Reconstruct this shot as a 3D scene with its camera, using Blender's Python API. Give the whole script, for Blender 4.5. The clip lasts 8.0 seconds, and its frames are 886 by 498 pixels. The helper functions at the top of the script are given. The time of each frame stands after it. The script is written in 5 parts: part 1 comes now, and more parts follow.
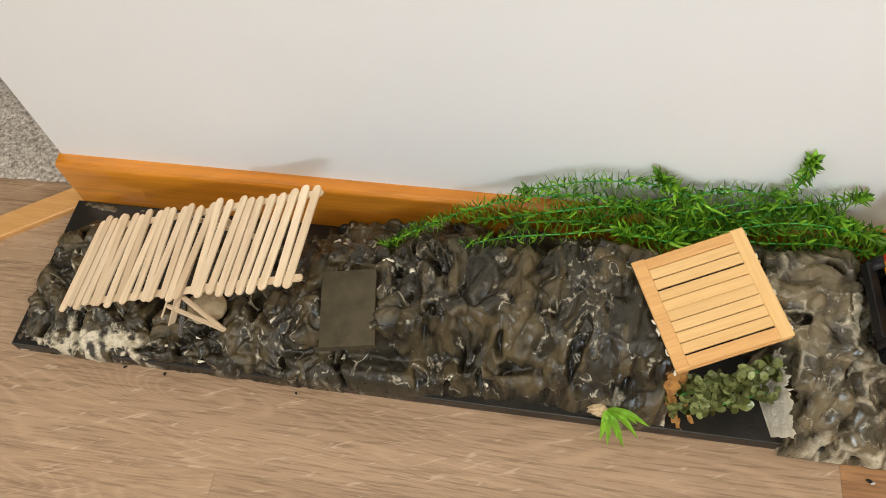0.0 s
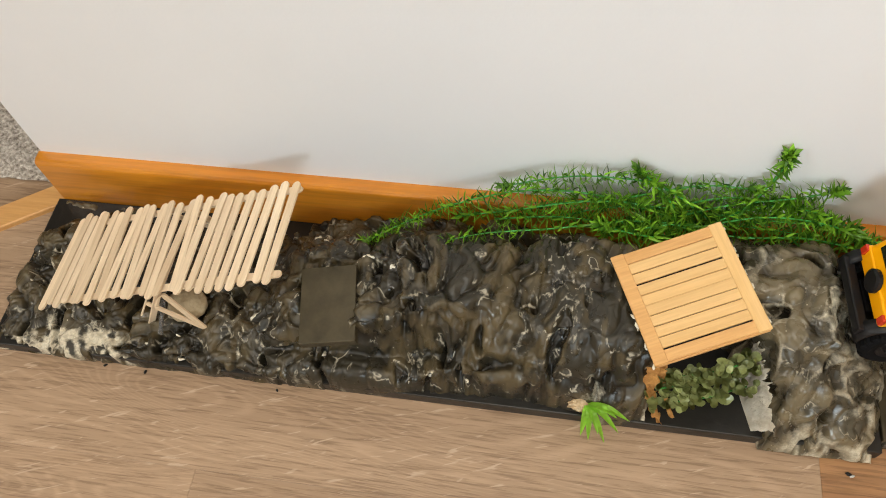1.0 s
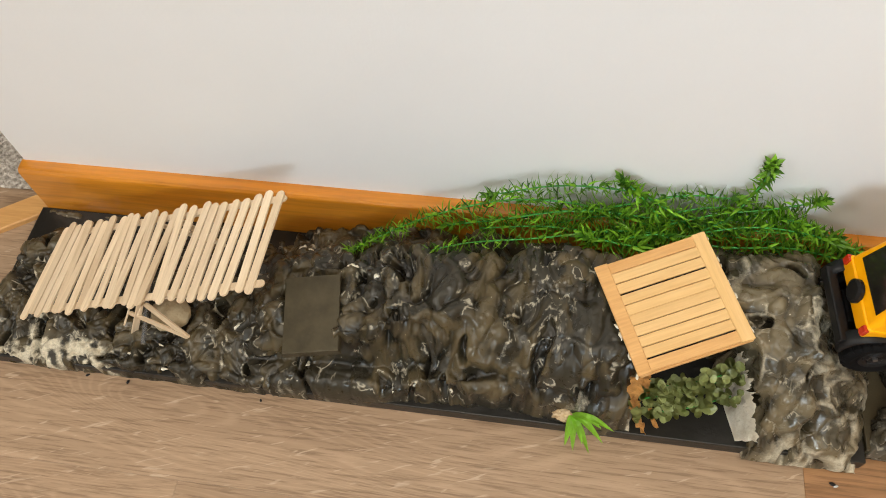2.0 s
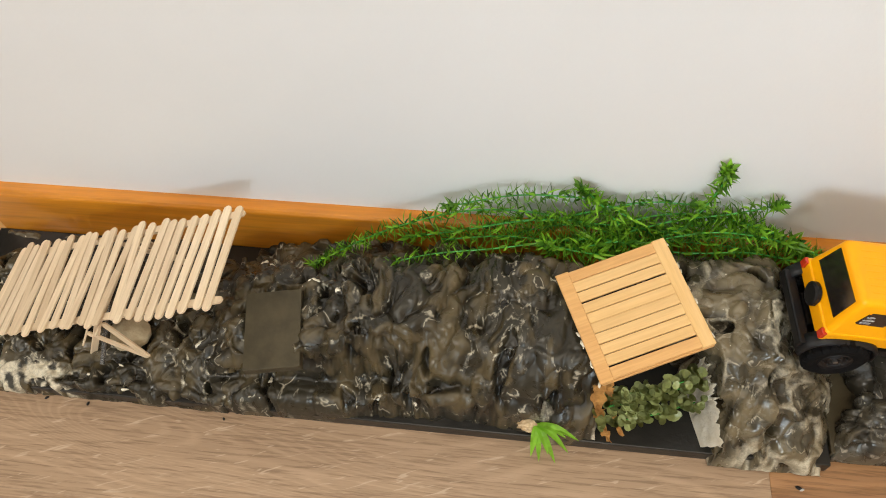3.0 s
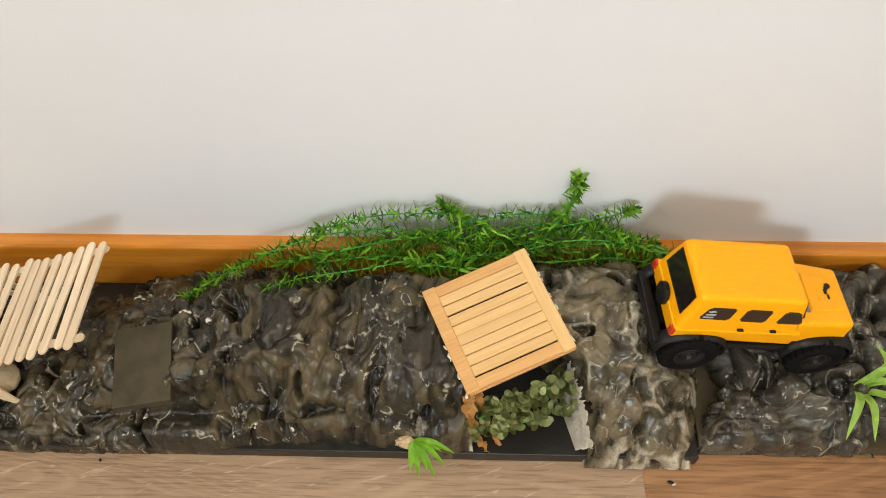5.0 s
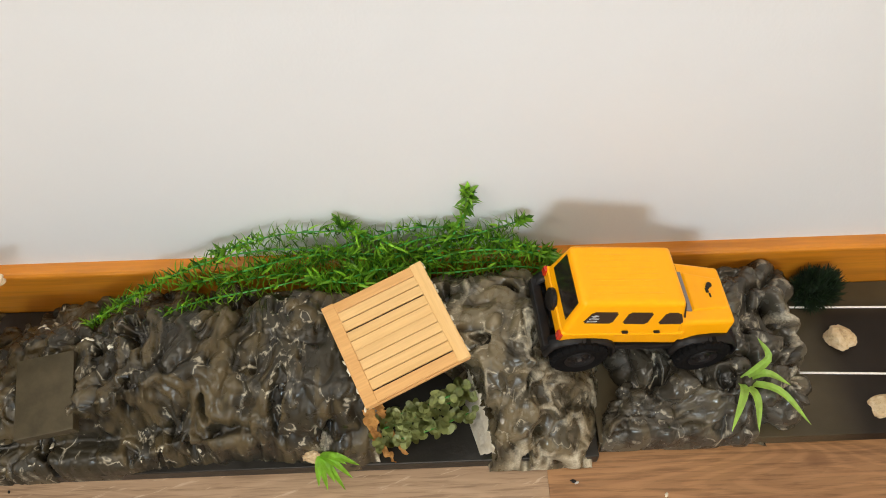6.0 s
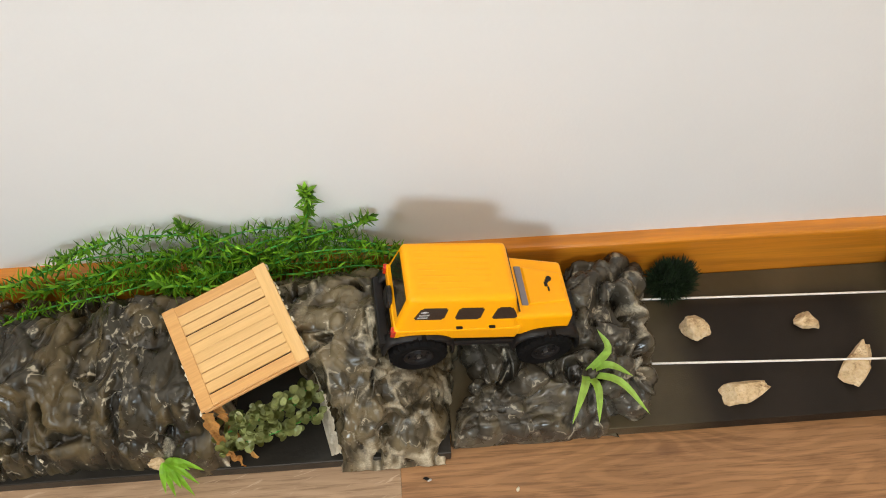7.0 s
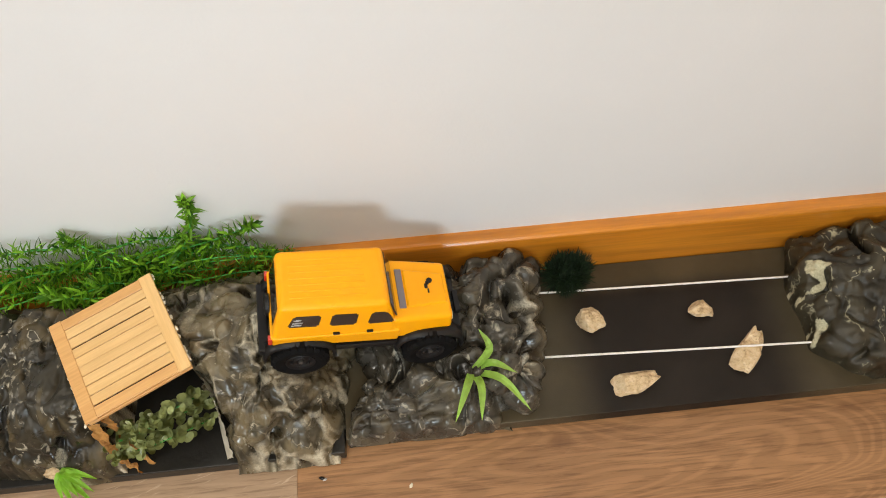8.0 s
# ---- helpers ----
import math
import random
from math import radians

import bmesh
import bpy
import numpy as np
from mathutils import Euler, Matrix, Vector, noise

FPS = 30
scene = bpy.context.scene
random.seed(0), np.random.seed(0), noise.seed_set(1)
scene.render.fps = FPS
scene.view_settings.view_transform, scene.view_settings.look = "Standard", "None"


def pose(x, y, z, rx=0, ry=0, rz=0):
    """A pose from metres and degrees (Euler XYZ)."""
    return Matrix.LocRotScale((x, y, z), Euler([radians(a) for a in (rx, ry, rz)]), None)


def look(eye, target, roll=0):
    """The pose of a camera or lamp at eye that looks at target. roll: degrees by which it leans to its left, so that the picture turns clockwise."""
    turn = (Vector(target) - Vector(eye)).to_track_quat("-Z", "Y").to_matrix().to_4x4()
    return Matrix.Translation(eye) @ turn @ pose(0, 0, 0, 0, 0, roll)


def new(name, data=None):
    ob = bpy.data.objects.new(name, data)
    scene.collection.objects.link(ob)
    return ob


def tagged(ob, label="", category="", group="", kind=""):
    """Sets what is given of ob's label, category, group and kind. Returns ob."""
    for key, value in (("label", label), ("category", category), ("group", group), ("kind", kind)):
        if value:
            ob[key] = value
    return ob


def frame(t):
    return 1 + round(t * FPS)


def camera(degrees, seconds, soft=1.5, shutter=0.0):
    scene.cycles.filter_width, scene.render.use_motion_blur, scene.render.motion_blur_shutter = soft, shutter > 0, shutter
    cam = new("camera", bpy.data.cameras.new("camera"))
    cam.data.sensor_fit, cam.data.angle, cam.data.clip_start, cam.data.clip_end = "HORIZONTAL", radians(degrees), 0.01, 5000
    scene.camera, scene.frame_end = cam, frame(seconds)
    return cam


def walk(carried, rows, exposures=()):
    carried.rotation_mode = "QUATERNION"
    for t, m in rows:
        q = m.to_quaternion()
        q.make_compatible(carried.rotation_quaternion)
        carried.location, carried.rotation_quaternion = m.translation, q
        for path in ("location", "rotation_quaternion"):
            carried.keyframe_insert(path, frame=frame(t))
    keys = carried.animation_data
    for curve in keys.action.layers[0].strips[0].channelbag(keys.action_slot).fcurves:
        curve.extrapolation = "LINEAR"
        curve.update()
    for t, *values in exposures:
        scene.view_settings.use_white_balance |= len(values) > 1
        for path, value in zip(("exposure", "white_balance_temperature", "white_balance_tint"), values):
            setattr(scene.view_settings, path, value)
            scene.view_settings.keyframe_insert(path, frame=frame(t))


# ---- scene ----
cam = camera(59.6, 8.0, soft=1.0)
PATH = [
    (0, (-0.12, -0.455, 0.754), (-0.396, 0.531, -0.964), -7.6),
    (0.5, (-0.116, -0.459, 0.752), (-0.378, 0.534, -0.965), -7.0),
    (1, (-0.107, -0.457, 0.75), (-0.366, 0.534, -0.968), -7.0),
    (1.5, (-0.106, -0.456, 0.75), (-0.357, 0.543, -0.964), -6.3),
    (3, (-0.078, -0.451, 0.743), (-0.282, 0.597, -0.948), -5.1),
    (3.5, (-0.067, -0.453, 0.741), (-0.23, 0.617, -0.94), -3.8),
    (4, (-0.037, -0.454, 0.742), (-0.161, 0.631, -0.933), -2.8),
    (5.5, (0.017, -0.46, 0.75), (-0.006, 0.668, -0.901), -1.6),
    (6, (0.062, -0.455, 0.765), (0.088, 0.661, -0.894), -0.9),
    (6.5, (0.127, -0.456, 0.762), (0.2, 0.663, -0.894), 0.1),
    (7, (0.187, -0.466, 0.761), (0.281, 0.656, -0.892), 0.5),
    (7.5, (0.235, -0.462, 0.775), (0.323, 0.622, -0.904), -0.1),
    (8, (0.3, -0.456, 0.783), (0.393, 0.607, -0.909), -1.2),
]
walk(cam, [(t, look(eye, target, roll)) for t, eye, target, roll in PATH])

# ---- world and light ----
world = bpy.data.worlds.new("world")
scene.world = world
world.use_nodes = True
wn = world.node_tree.nodes
sky = wn.new("ShaderNodeTexSky")
sky.sky_type, sky.sun_disc, sky.sun_elevation, sky.sun_rotation = "NISHITA", False, radians(35), radians(190)
wn["Background"].inputs["Strength"].default_value = 0.1
world.node_tree.links.new(sky.outputs["Color"], wn["Background"].inputs["Color"])


def area_light(name, eye, target, wide, high, watts, colour, spread=180):
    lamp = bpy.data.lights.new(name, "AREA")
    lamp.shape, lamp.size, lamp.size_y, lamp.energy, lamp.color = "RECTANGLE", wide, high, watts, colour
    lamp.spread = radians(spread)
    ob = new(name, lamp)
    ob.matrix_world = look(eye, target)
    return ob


area_light("daylight_south", (0.18, -2.36, 1.12), (0.14, 0, 0.5), 0.5, 0.45, 4.9, (0.74, 0.89, 1.0), 76)
area_light("daylight_west", (-1.96, -1.2, 1.66), (-0.35, -0.05, 0.1), 0.28, 0.5, 20, (1.0, 0.95, 0.87))
# unseen warm lamp, added for the orange tint at the wall's right end
area_light("warm_light_east", (2.16, -1.2, 1.4), (0, -1.2, 1.2), 1.3, 1.2, 11.0, (1.0, 0.66, 0.34))
# unseen overhead fill, added to brighten floor and rocks against the wall
area_light("overhead_fill", (0.1, -1.05, 2.43), (0.1, -1.0, 0), 1.3, 0.9, 26.0, (1.0, 0.91, 0.75))


# ---- materials ----
def material(name, rough=0.5, metal=0.0):
    m = bpy.data.materials.new(name)
    m.use_nodes = True
    p = m.node_tree.nodes["Principled BSDF"]
    p.inputs["Roughness"].default_value, p.inputs["Metallic"].default_value = rough, metal
    return m, m.node_tree.nodes, m.node_tree.links, p


def noise_node(nodes, links, co, scale, detail=4, rough=0.55, distort=0.0):
    n = nodes.new("ShaderNodeTexNoise")
    n.inputs["Scale"].default_value, n.inputs["Detail"].default_value = scale, detail
    n.inputs["Roughness"].default_value, n.inputs["Distortion"].default_value = rough, distort
    links.new(co, n.inputs["Vector"])
    return n


def ramp(nodes, links, fac, stops):
    r = nodes.new("ShaderNodeValToRGB")
    while len(r.color_ramp.elements) < len(stops):
        r.color_ramp.elements.new(0.5)
    for e, (at, c) in zip(r.color_ramp.elements, stops):
        e.position, e.color = at, (*c, 1) if len(c) == 3 else c
    links.new(fac, r.inputs["Fac"])
    return r


def mix(nodes, links, fac, a, b, mode="MIX"):
    n = nodes.new("ShaderNodeMix")
    n.data_type, n.blend_type = "RGBA", mode
    for sock, v in ((n.inputs[0], fac), (n.inputs[6], a), (n.inputs[7], b)):
        if isinstance(v, (int, float)):
            sock.default_value = v
        elif isinstance(v, tuple):
            sock.default_value = (*v, 1)
        else:
            links.new(v, sock)
    return n.outputs[2]


def bump(nodes, links, p, height, dist, strength=1.0):
    b = nodes.new("ShaderNodeBump")
    b.inputs["Distance"].default_value, b.inputs["Strength"].default_value = dist, strength
    links.new(height, b.inputs["Height"])
    links.new(b.outputs["Normal"], p.inputs["Normal"])
    return b


def coords(nodes, links, scale=(1, 1, 1), which="Object", vary=0.0):
    tc = nodes.new("ShaderNodeTexCoord")
    mp = nodes.new("ShaderNodeMapping")
    mp.inputs["Scale"].default_value = scale
    links.new(tc.outputs[which], mp.inputs["Vector"])
    if vary:
        oi = nodes.new("ShaderNodeObjectInfo")
        k = nodes.new("ShaderNodeMath")
        k.operation = "MULTIPLY"
        k.inputs[1].default_value = vary
        links.new(oi.outputs["Random"], k.inputs[0])
        links.new(k.outputs[0], mp.inputs["Location"])
    return mp.outputs["Vector"]


def speckled(name, stops, scale, rough=0.5, metal=0.0, bump_scale=0, bump_dist=0.0, spread=(1, 1, 1), vary=0.0, rough_var=0.0, spec=0.5):
    """A surface whose colour runs through stops by two scales of noise."""
    m, nodes, links, p = material(name, rough, metal)
    co = coords(nodes, links, spread, vary=vary)
    a = noise_node(nodes, links, co, scale, 5, 0.6)
    links.new(ramp(nodes, links, a.outputs["Fac"], stops).outputs["Color"], p.inputs["Base Color"])
    p.inputs["Specular IOR Level"].default_value = spec
    if rough_var:
        b = noise_node(nodes, links, co, scale * 0.4, 3)
        r = ramp(nodes, links, b.outputs["Fac"], [(0.3, (rough - rough_var,) * 3), (0.7, (rough + rough_var,) * 3)])
        links.new(r.outputs["Color"], p.inputs["Roughness"])
    if bump_scale:
        c = noise_node(nodes, links, co, bump_scale, 4)
        bump(nodes, links, p, c.outputs["Fac"], bump_dist)
    return m


def grained(name, light, dark, ring, fine, rough=0.45, vary=7.0, contrast=(0.3, 0.75), axis=0, bump_dist=0.0003, coat=0.0, tone=0.25, pore=0.72):
    """Wood: long grain along the object's axis, with a tone of its own for each piece."""
    m, nodes, links, p = material(name, rough)
    spread = [1.0, 1.0, 1.0]
    spread[axis] = 0.06
    co = coords(nodes, links, tuple(spread), vary=vary)
    a = noise_node(nodes, links, co, ring, 6, 0.6, 0.8)
    b = noise_node(nodes, links, co, fine, 4, 0.7)
    base = ramp(nodes, links, a.outputs["Fac"], [(contrast[0], dark), (contrast[1], light)])
    streak = ramp(nodes, links, b.outputs["Fac"], [(0.35, (pore, pore - 0.02, pore - 0.04)), (0.6, (1, 1, 1))])
    col = mix(nodes, links, 1.0, base.outputs["Color"], streak.outputs["Color"], "MULTIPLY")
    oi = nodes.new("ShaderNodeObjectInfo")
    own = ramp(nodes, links, oi.outputs["Random"], [(0.0, (1 - tone, 1 - tone * 1.15, 1 - tone * 1.3)), (1.0, (1, 1, 1))])
    col = mix(nodes, links, 1.0, col, own.outputs["Color"], "MULTIPLY")
    links.new(col, p.inputs["Base Color"])
    p.inputs["Coat Weight"].default_value, p.inputs["Coat Roughness"].default_value = coat, 0.2
    bump(nodes, links, p, b.outputs["Fac"], bump_dist)
    return m


def plain(name, colour, rough=0.5, metal=0.0, coat=0.0, wear=0.08, spec=0.5):
    """Moulded plastic, paint or metal with faint unevenness."""
    m, nodes, links, p = material(name, rough, metal)
    co = coords(nodes, links)
    a = noise_node(nodes, links, co, 120, 4)
    lo = tuple(c * (1 - wear) for c in colour)
    links.new(ramp(nodes, links, a.outputs["Fac"], [(0.3, lo), (0.7, colour)]).outputs["Color"], p.inputs["Base Color"])
    r = ramp(nodes, links, a.outputs["Fac"], [(0.3, (rough * 0.85,) * 3), (0.7, (min(1, rough * 1.15),) * 3)])
    links.new(r.outputs["Color"], p.inputs["Roughness"])
    p.inputs["Coat Weight"].default_value, p.inputs["Coat Roughness"].default_value = coat, 0.08
    p.inputs["Specular IOR Level"].default_value = spec
    return m


def foam_paint(name, grey, brown, bare_colour, sheen=(0.12, 0.42), patch=(0.50, 0.68), dots=0.055, torn=(0.42, 0.72)):
    """Lumpy foam under glossy dark paint, crease shade put into its colour, with bare foam and pale lips where the
    attribute says so.
    """
    m, nodes, links, p = material(name, 0.25)
    p.inputs["Specular IOR Level"].default_value = 0.42
    co = coords(nodes, links)
    big = noise_node(nodes, links, co, 15, 3, 0.5, 0.8)
    mid = noise_node(nodes, links, co, 60, 4, 0.55, 0.5)
    fine = noise_node(nodes, links, co, 420, 4, 0.65)
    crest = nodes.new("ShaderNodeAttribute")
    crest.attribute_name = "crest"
    # shade painted in: paint colour drops in creases and rises on crests
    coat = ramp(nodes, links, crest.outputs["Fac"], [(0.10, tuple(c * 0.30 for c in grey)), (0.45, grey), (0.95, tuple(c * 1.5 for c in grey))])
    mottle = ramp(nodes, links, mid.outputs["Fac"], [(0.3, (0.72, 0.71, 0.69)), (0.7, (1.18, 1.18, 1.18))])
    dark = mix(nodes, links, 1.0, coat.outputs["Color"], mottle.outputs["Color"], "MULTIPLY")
    runs = nodes.new("ShaderNodeMapping")
    runs.inputs["Scale"].default_value = (1.0, 0.55, 0.55)
    links.new(co, runs.inputs["Vector"])
    drip = noise_node(nodes, links, runs.outputs[0], 30, 4, 0.5, 1.1)
    blend = mix(nodes, links, 0.45, drip.outputs["Fac"], big.outputs["Fac"])
    tan = ramp(nodes, links, blend, [(patch[0], (0, 0, 0)), (patch[0] + 0.035, (0.55, 0.55, 0.55)), (patch[1], (0.9, 0.9, 0.9))])
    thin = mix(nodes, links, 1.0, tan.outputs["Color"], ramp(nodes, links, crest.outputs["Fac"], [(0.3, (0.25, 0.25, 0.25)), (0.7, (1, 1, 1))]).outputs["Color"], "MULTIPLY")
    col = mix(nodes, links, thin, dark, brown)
    # pale lines painted along patch edges, standing in for glints
    glint_hem = ramp(nodes, links, blend, [(patch[0] - 0.018, (0, 0, 0)), (patch[0] - 0.006, (0.8, 0.8, 0.8)), (patch[0] + 0.006, (0, 0, 0))])
    here = ramp(nodes, links, mid.outputs["Fac"], [(0.52, (0, 0, 0)), (0.60, (1, 1, 1))])
    col = mix(nodes, links, mix(nodes, links, 1.0, glint_hem.outputs["Color"], here.outputs["Color"], "MULTIPLY"), col, tuple(c * 0.8 for c in bare_colour))
    at = nodes.new("ShaderNodeAttribute")
    at.attribute_name = "bare"
    wob = nodes.new("ShaderNodeMath")
    wob.operation = "MULTIPLY_ADD"
    links.new(fine.outputs["Fac"], wob.inputs[0])
    wob.inputs[1].default_value = 0.3
    links.new(at.outputs["Fac"], wob.inputs[2])
    edge = ramp(nodes, links, wob.outputs[0], [(torn[0], (0, 0, 0)), (torn[1], (1, 1, 1))])
    foam = ramp(nodes, links, fine.outputs["Fac"], [(0.3, tuple(c * 0.6 for c in bare_colour)), (0.62, bare_colour)])
    col = mix(nodes, links, edge.outputs["Color"], col, foam.outputs["Color"])
    spots = nodes.new("ShaderNodeTexVoronoi")
    spots.inputs["Scale"].default_value = 120
    links.new(co, spots.inputs["Vector"])
    dot = ramp(nodes, links, spots.outputs["Distance"], [(dots, (1, 1, 1)), (dots + 0.04, (0, 0, 0))])
    keep = ramp(nodes, links, mid.outputs["Fac"], [(0.48, (0, 0, 0)), (0.56, (0.9, 0.9, 0.9))])
    sel = mix(nodes, links, 1.0, dot.outputs["Color"], keep.outputs["Color"], "MULTIPLY")
    col = mix(nodes, links, sel, col, bare_colour)
    links.new(col, p.inputs["Base Color"])
    r = ramp(nodes, links, mid.outputs["Fac"], [(0.36, (sheen[0],) * 3), (0.64, (sheen[1],) * 3)])
    r2 = mix(nodes, links, edge.outputs["Color"], r.outputs["Color"], (0.75, 0.75, 0.75))
    links.new(r2, p.inputs["Roughness"])
    h = mix(nodes, links, 0.25, mid.outputs["Color"], fine.outputs["Color"])
    bump(nodes, links, p, h, 0.0007)
    return m


def oak_plank(name, tint=(1, 1, 1), depth=1.0, rays_show=0.62, knots=()):
    """Printed oak: arched rings, fine pores and pale flecks, another stretch of it on each plank."""
    m, nodes, links, p = material(name, 0.48)
    oi = nodes.new("ShaderNodeObjectInfo")
    tc = nodes.new("ShaderNodeTexCoord")
    sh = nodes.new("ShaderNodeVectorMath")
    sh.operation = "MULTIPLY_ADD"
    cx = nodes.new("ShaderNodeCombineXYZ")
    for k in range(3):
        links.new(oi.outputs["Random"], cx.inputs[k])
    links.new(cx.outputs[0], sh.inputs[0])
    sh.inputs[1].default_value = (3.0, 1.7, 9.0)
    links.new(tc.outputs["Object"], sh.inputs[2])
    def stretched(k):
        mp = nodes.new("ShaderNodeMapping")
        mp.inputs["Scale"].default_value = (k, 1, 1)
        links.new(sh.outputs[0], mp.inputs["Vector"])
        return mp.outputs["Vector"]
    slow = noise_node(nodes, links, stretched(0.2), 7, 2, 0.5, 0.5)
    k = nodes.new("ShaderNodeMath")
    k.operation = "MULTIPLY"
    k.inputs[1].default_value = 330
    links.new(slow.outputs["Fac"], k.inputs[0])
    sn = nodes.new("ShaderNodeMath")
    sn.operation = "SINE"
    links.new(k.outputs[0], sn.inputs[0])
    rings = ramp(nodes, links, sn.outputs[0], [(0.0, (0.462 * depth, 0.335 * depth, 0.225 * depth)), (0.5, (0.49, 0.357, 0.240)), (1.0, (0.525, 0.385, 0.264))])
    wide = noise_node(nodes, links, stretched(0.10), 13, 4, 0.6, 0.5)
    band = ramp(nodes, links, wide.outputs["Fac"], [(0.28, (0.76, 0.73, 0.70)), (0.5, (0.94, 0.93, 0.92)), (0.72, (1.05, 1.05, 1.05))])
    col = mix(nodes, links, 1.0, rings.outputs["Color"], band.outputs["Color"], "MULTIPLY")
    pores = noise_node(nodes, links, stretched(0.05), 330, 4, 0.7)
    dark = ramp(nodes, links, pores.outputs["Fac"], [(0.36, (0.64, 0.61, 0.58)), (0.52, (1, 1, 1))])
    col = mix(nodes, links, 1.0, col, dark.outputs["Color"], "MULTIPLY")
    rays = nodes.new("ShaderNodeVectorRotate")
    rays.rotation_type = "Z_AXIS"
    rays.inputs["Angle"].default_value = -0.33
    links.new(sh.outputs[0], rays.inputs["Vector"])
    thin = nodes.new("ShaderNodeMapping")
    thin.inputs["Scale"].default_value = (0.13, 1, 1)
    links.new(rays.outputs[0], thin.inputs["Vector"])
    fleck = noise_node(nodes, links, thin.outputs[0], 230, 2, 0.5, 0.9)
    pale = ramp(nodes, links, fleck.outputs["Fac"], [(0.635, (0, 0, 0)), (0.70, (rays_show,) * 3)])
    col = mix(nodes, links, pale.outputs["Color"], col, (0.66, 0.53, 0.40))
    for kx, ky in knots:
        spot = nodes.new("ShaderNodeMapping")
        spot.inputs["Location"].default_value, spot.inputs["Scale"].default_value = (-kx * 0.45, -ky, 0), (0.45, 1, 1)
        links.new(tc.outputs["Object"], spot.inputs["Vector"])
        stir = noise_node(nodes, links, tc.outputs["Object"], 45, 3)
        pulled = nodes.new("ShaderNodeVectorMath")
        pulled.operation = "MULTIPLY_ADD"
        links.new(stir.outputs["Color"], pulled.inputs[0])
        pulled.inputs[1].default_value = (0.012, 0.012, 0)
        links.new(spot.outputs[0], pulled.inputs[2])
        far = nodes.new("ShaderNodeVectorMath")
        far.operation = "DISTANCE"
        far.inputs[1].default_value = (0.006, 0.006, 0)
        links.new(pulled.outputs[0], far.inputs[0])
        dusk = ramp(nodes, links, far.outputs["Value"], [(0.002, (0.62, 0.57, 0.52)), (0.008, (0.86, 0.84, 0.82)), (0.013, (0.98, 0.98, 0.98)), (0.018, (0.88, 0.86, 0.84)), (0.026, (0.98, 0.98, 0.98)), (0.032, (0.91, 0.90, 0.88)), (0.045, (1, 1, 1))])
        col = mix(nodes, links, 1.0, col, dusk.outputs["Color"], "MULTIPLY")
    own = ramp(nodes, links, oi.outputs["Random"], [(0.0, (0.90, 0.87, 0.84)), (1.0, (1, 1, 1))])
    col = mix(nodes, links, 1.0, col, tint, "MULTIPLY")
    links.new(mix(nodes, links, 1.0, col, own.outputs["Color"], "MULTIPLY"), p.inputs["Base Color"])
    bump(nodes, links, p, pores.outputs["Fac"], 0.0003)
    return m


def road_paint(name):
    """Varnished olive-brown board with a sprayed matt black road between soft edges."""
    m, nodes, links, p = material(name, 0.4)
    p.inputs["Specular IOR Level"].default_value = 0.25
    co = coords(nodes, links)
    n = noise_node(nodes, links, co, 14, 4)
    sep = nodes.new("ShaderNodeSeparateXYZ")
    links.new(co, sep.inputs[0])
    def soft(sock, a, b):
        k = nodes.new("ShaderNodeMapRange")
        k.interpolation_type = "SMOOTHSTEP"
        k.inputs["From Min"].default_value, k.inputs["From Max"].default_value = a, b
        links.new(sock, k.inputs["Value"])
        return k.outputs[0]
    def times(a, b):
        k = nodes.new("ShaderNodeMath")
        k.operation = "MULTIPLY"
        links.new(a, k.inputs[0])
        links.new(b, k.inputs[1])
        return k.outputs[0]
    mask = times(times(soft(sep.outputs["X"], 0.442, 0.500), soft(sep.outputs["X"], 0.740, 0.665)), soft(sep.outputs["Y"], -0.035, -0.062))
    black = ramp(nodes, links, n.outputs["Fac"], [(0.3, (0.010, 0.0072, 0.0052)), (0.7, (0.018, 0.0130, 0.0095))])
    olive = ramp(nodes, links, n.outputs["Fac"], [(0.3, (0.050, 0.040, 0.023)), (0.7, (0.085, 0.067, 0.039))])
    links.new(mix(nodes, links, mask, olive.outputs["Color"], black.outputs["Color"]), p.inputs["Base Color"])
    links.new(ramp(nodes, links, mask, [(0, (0.3,) * 3), (1, (0.52,) * 3)]).outputs["Color"], p.inputs["Roughness"])
    f = noise_node(nodes, links, co, 600, 3)
    bump(nodes, links, p, f.outputs["Fac"], 0.0002)
    return m


M_ROAD = road_paint("sprayed_road")
M_WALL = speckled("wall_paint", [(0.3, (0.69, 0.697, 0.70)), (0.7, (0.725, 0.73, 0.735))], 3, 0.6, bump_scale=260, bump_dist=0.0002)
M_CEIL = speckled("ceiling_paint", [(0.3, (0.78, 0.78, 0.77)), (0.7, (0.82, 0.82, 0.81))], 4, 0.8)
M_OAK = grained("varnished_orange_wood", (0.70, 0.275, 0.022), (0.58, 0.20, 0.014), 14, 90, 0.28, coat=0.5, tone=0.05)
M_FLOOR = oak_plank("vinyl_oak_plank", (0.93, 0.90, 0.87))
M_FLOOR_BROWN = oak_plank("vinyl_oak_plank_brown", (0.82, 0.605, 0.405), 0.93, 0.08, ((-0.020, 0.0035), (-0.330, -0.0005)))
M_CARPET = speckled("speckled_carpet", [(0.32, (0.17, 0.14, 0.115)), (0.5, (0.47, 0.42, 0.36)), (0.68, (0.76, 0.71, 0.64))], 190, 0.95, bump_scale=300, bump_dist=0.003)
M_STICK = grained("birch_stick", (0.88, 0.73, 0.53), (0.76, 0.59, 0.39), 50, 320, 0.55, vary=3, tone=0.22, axis=1, bump_dist=0.00005, pore=0.85)
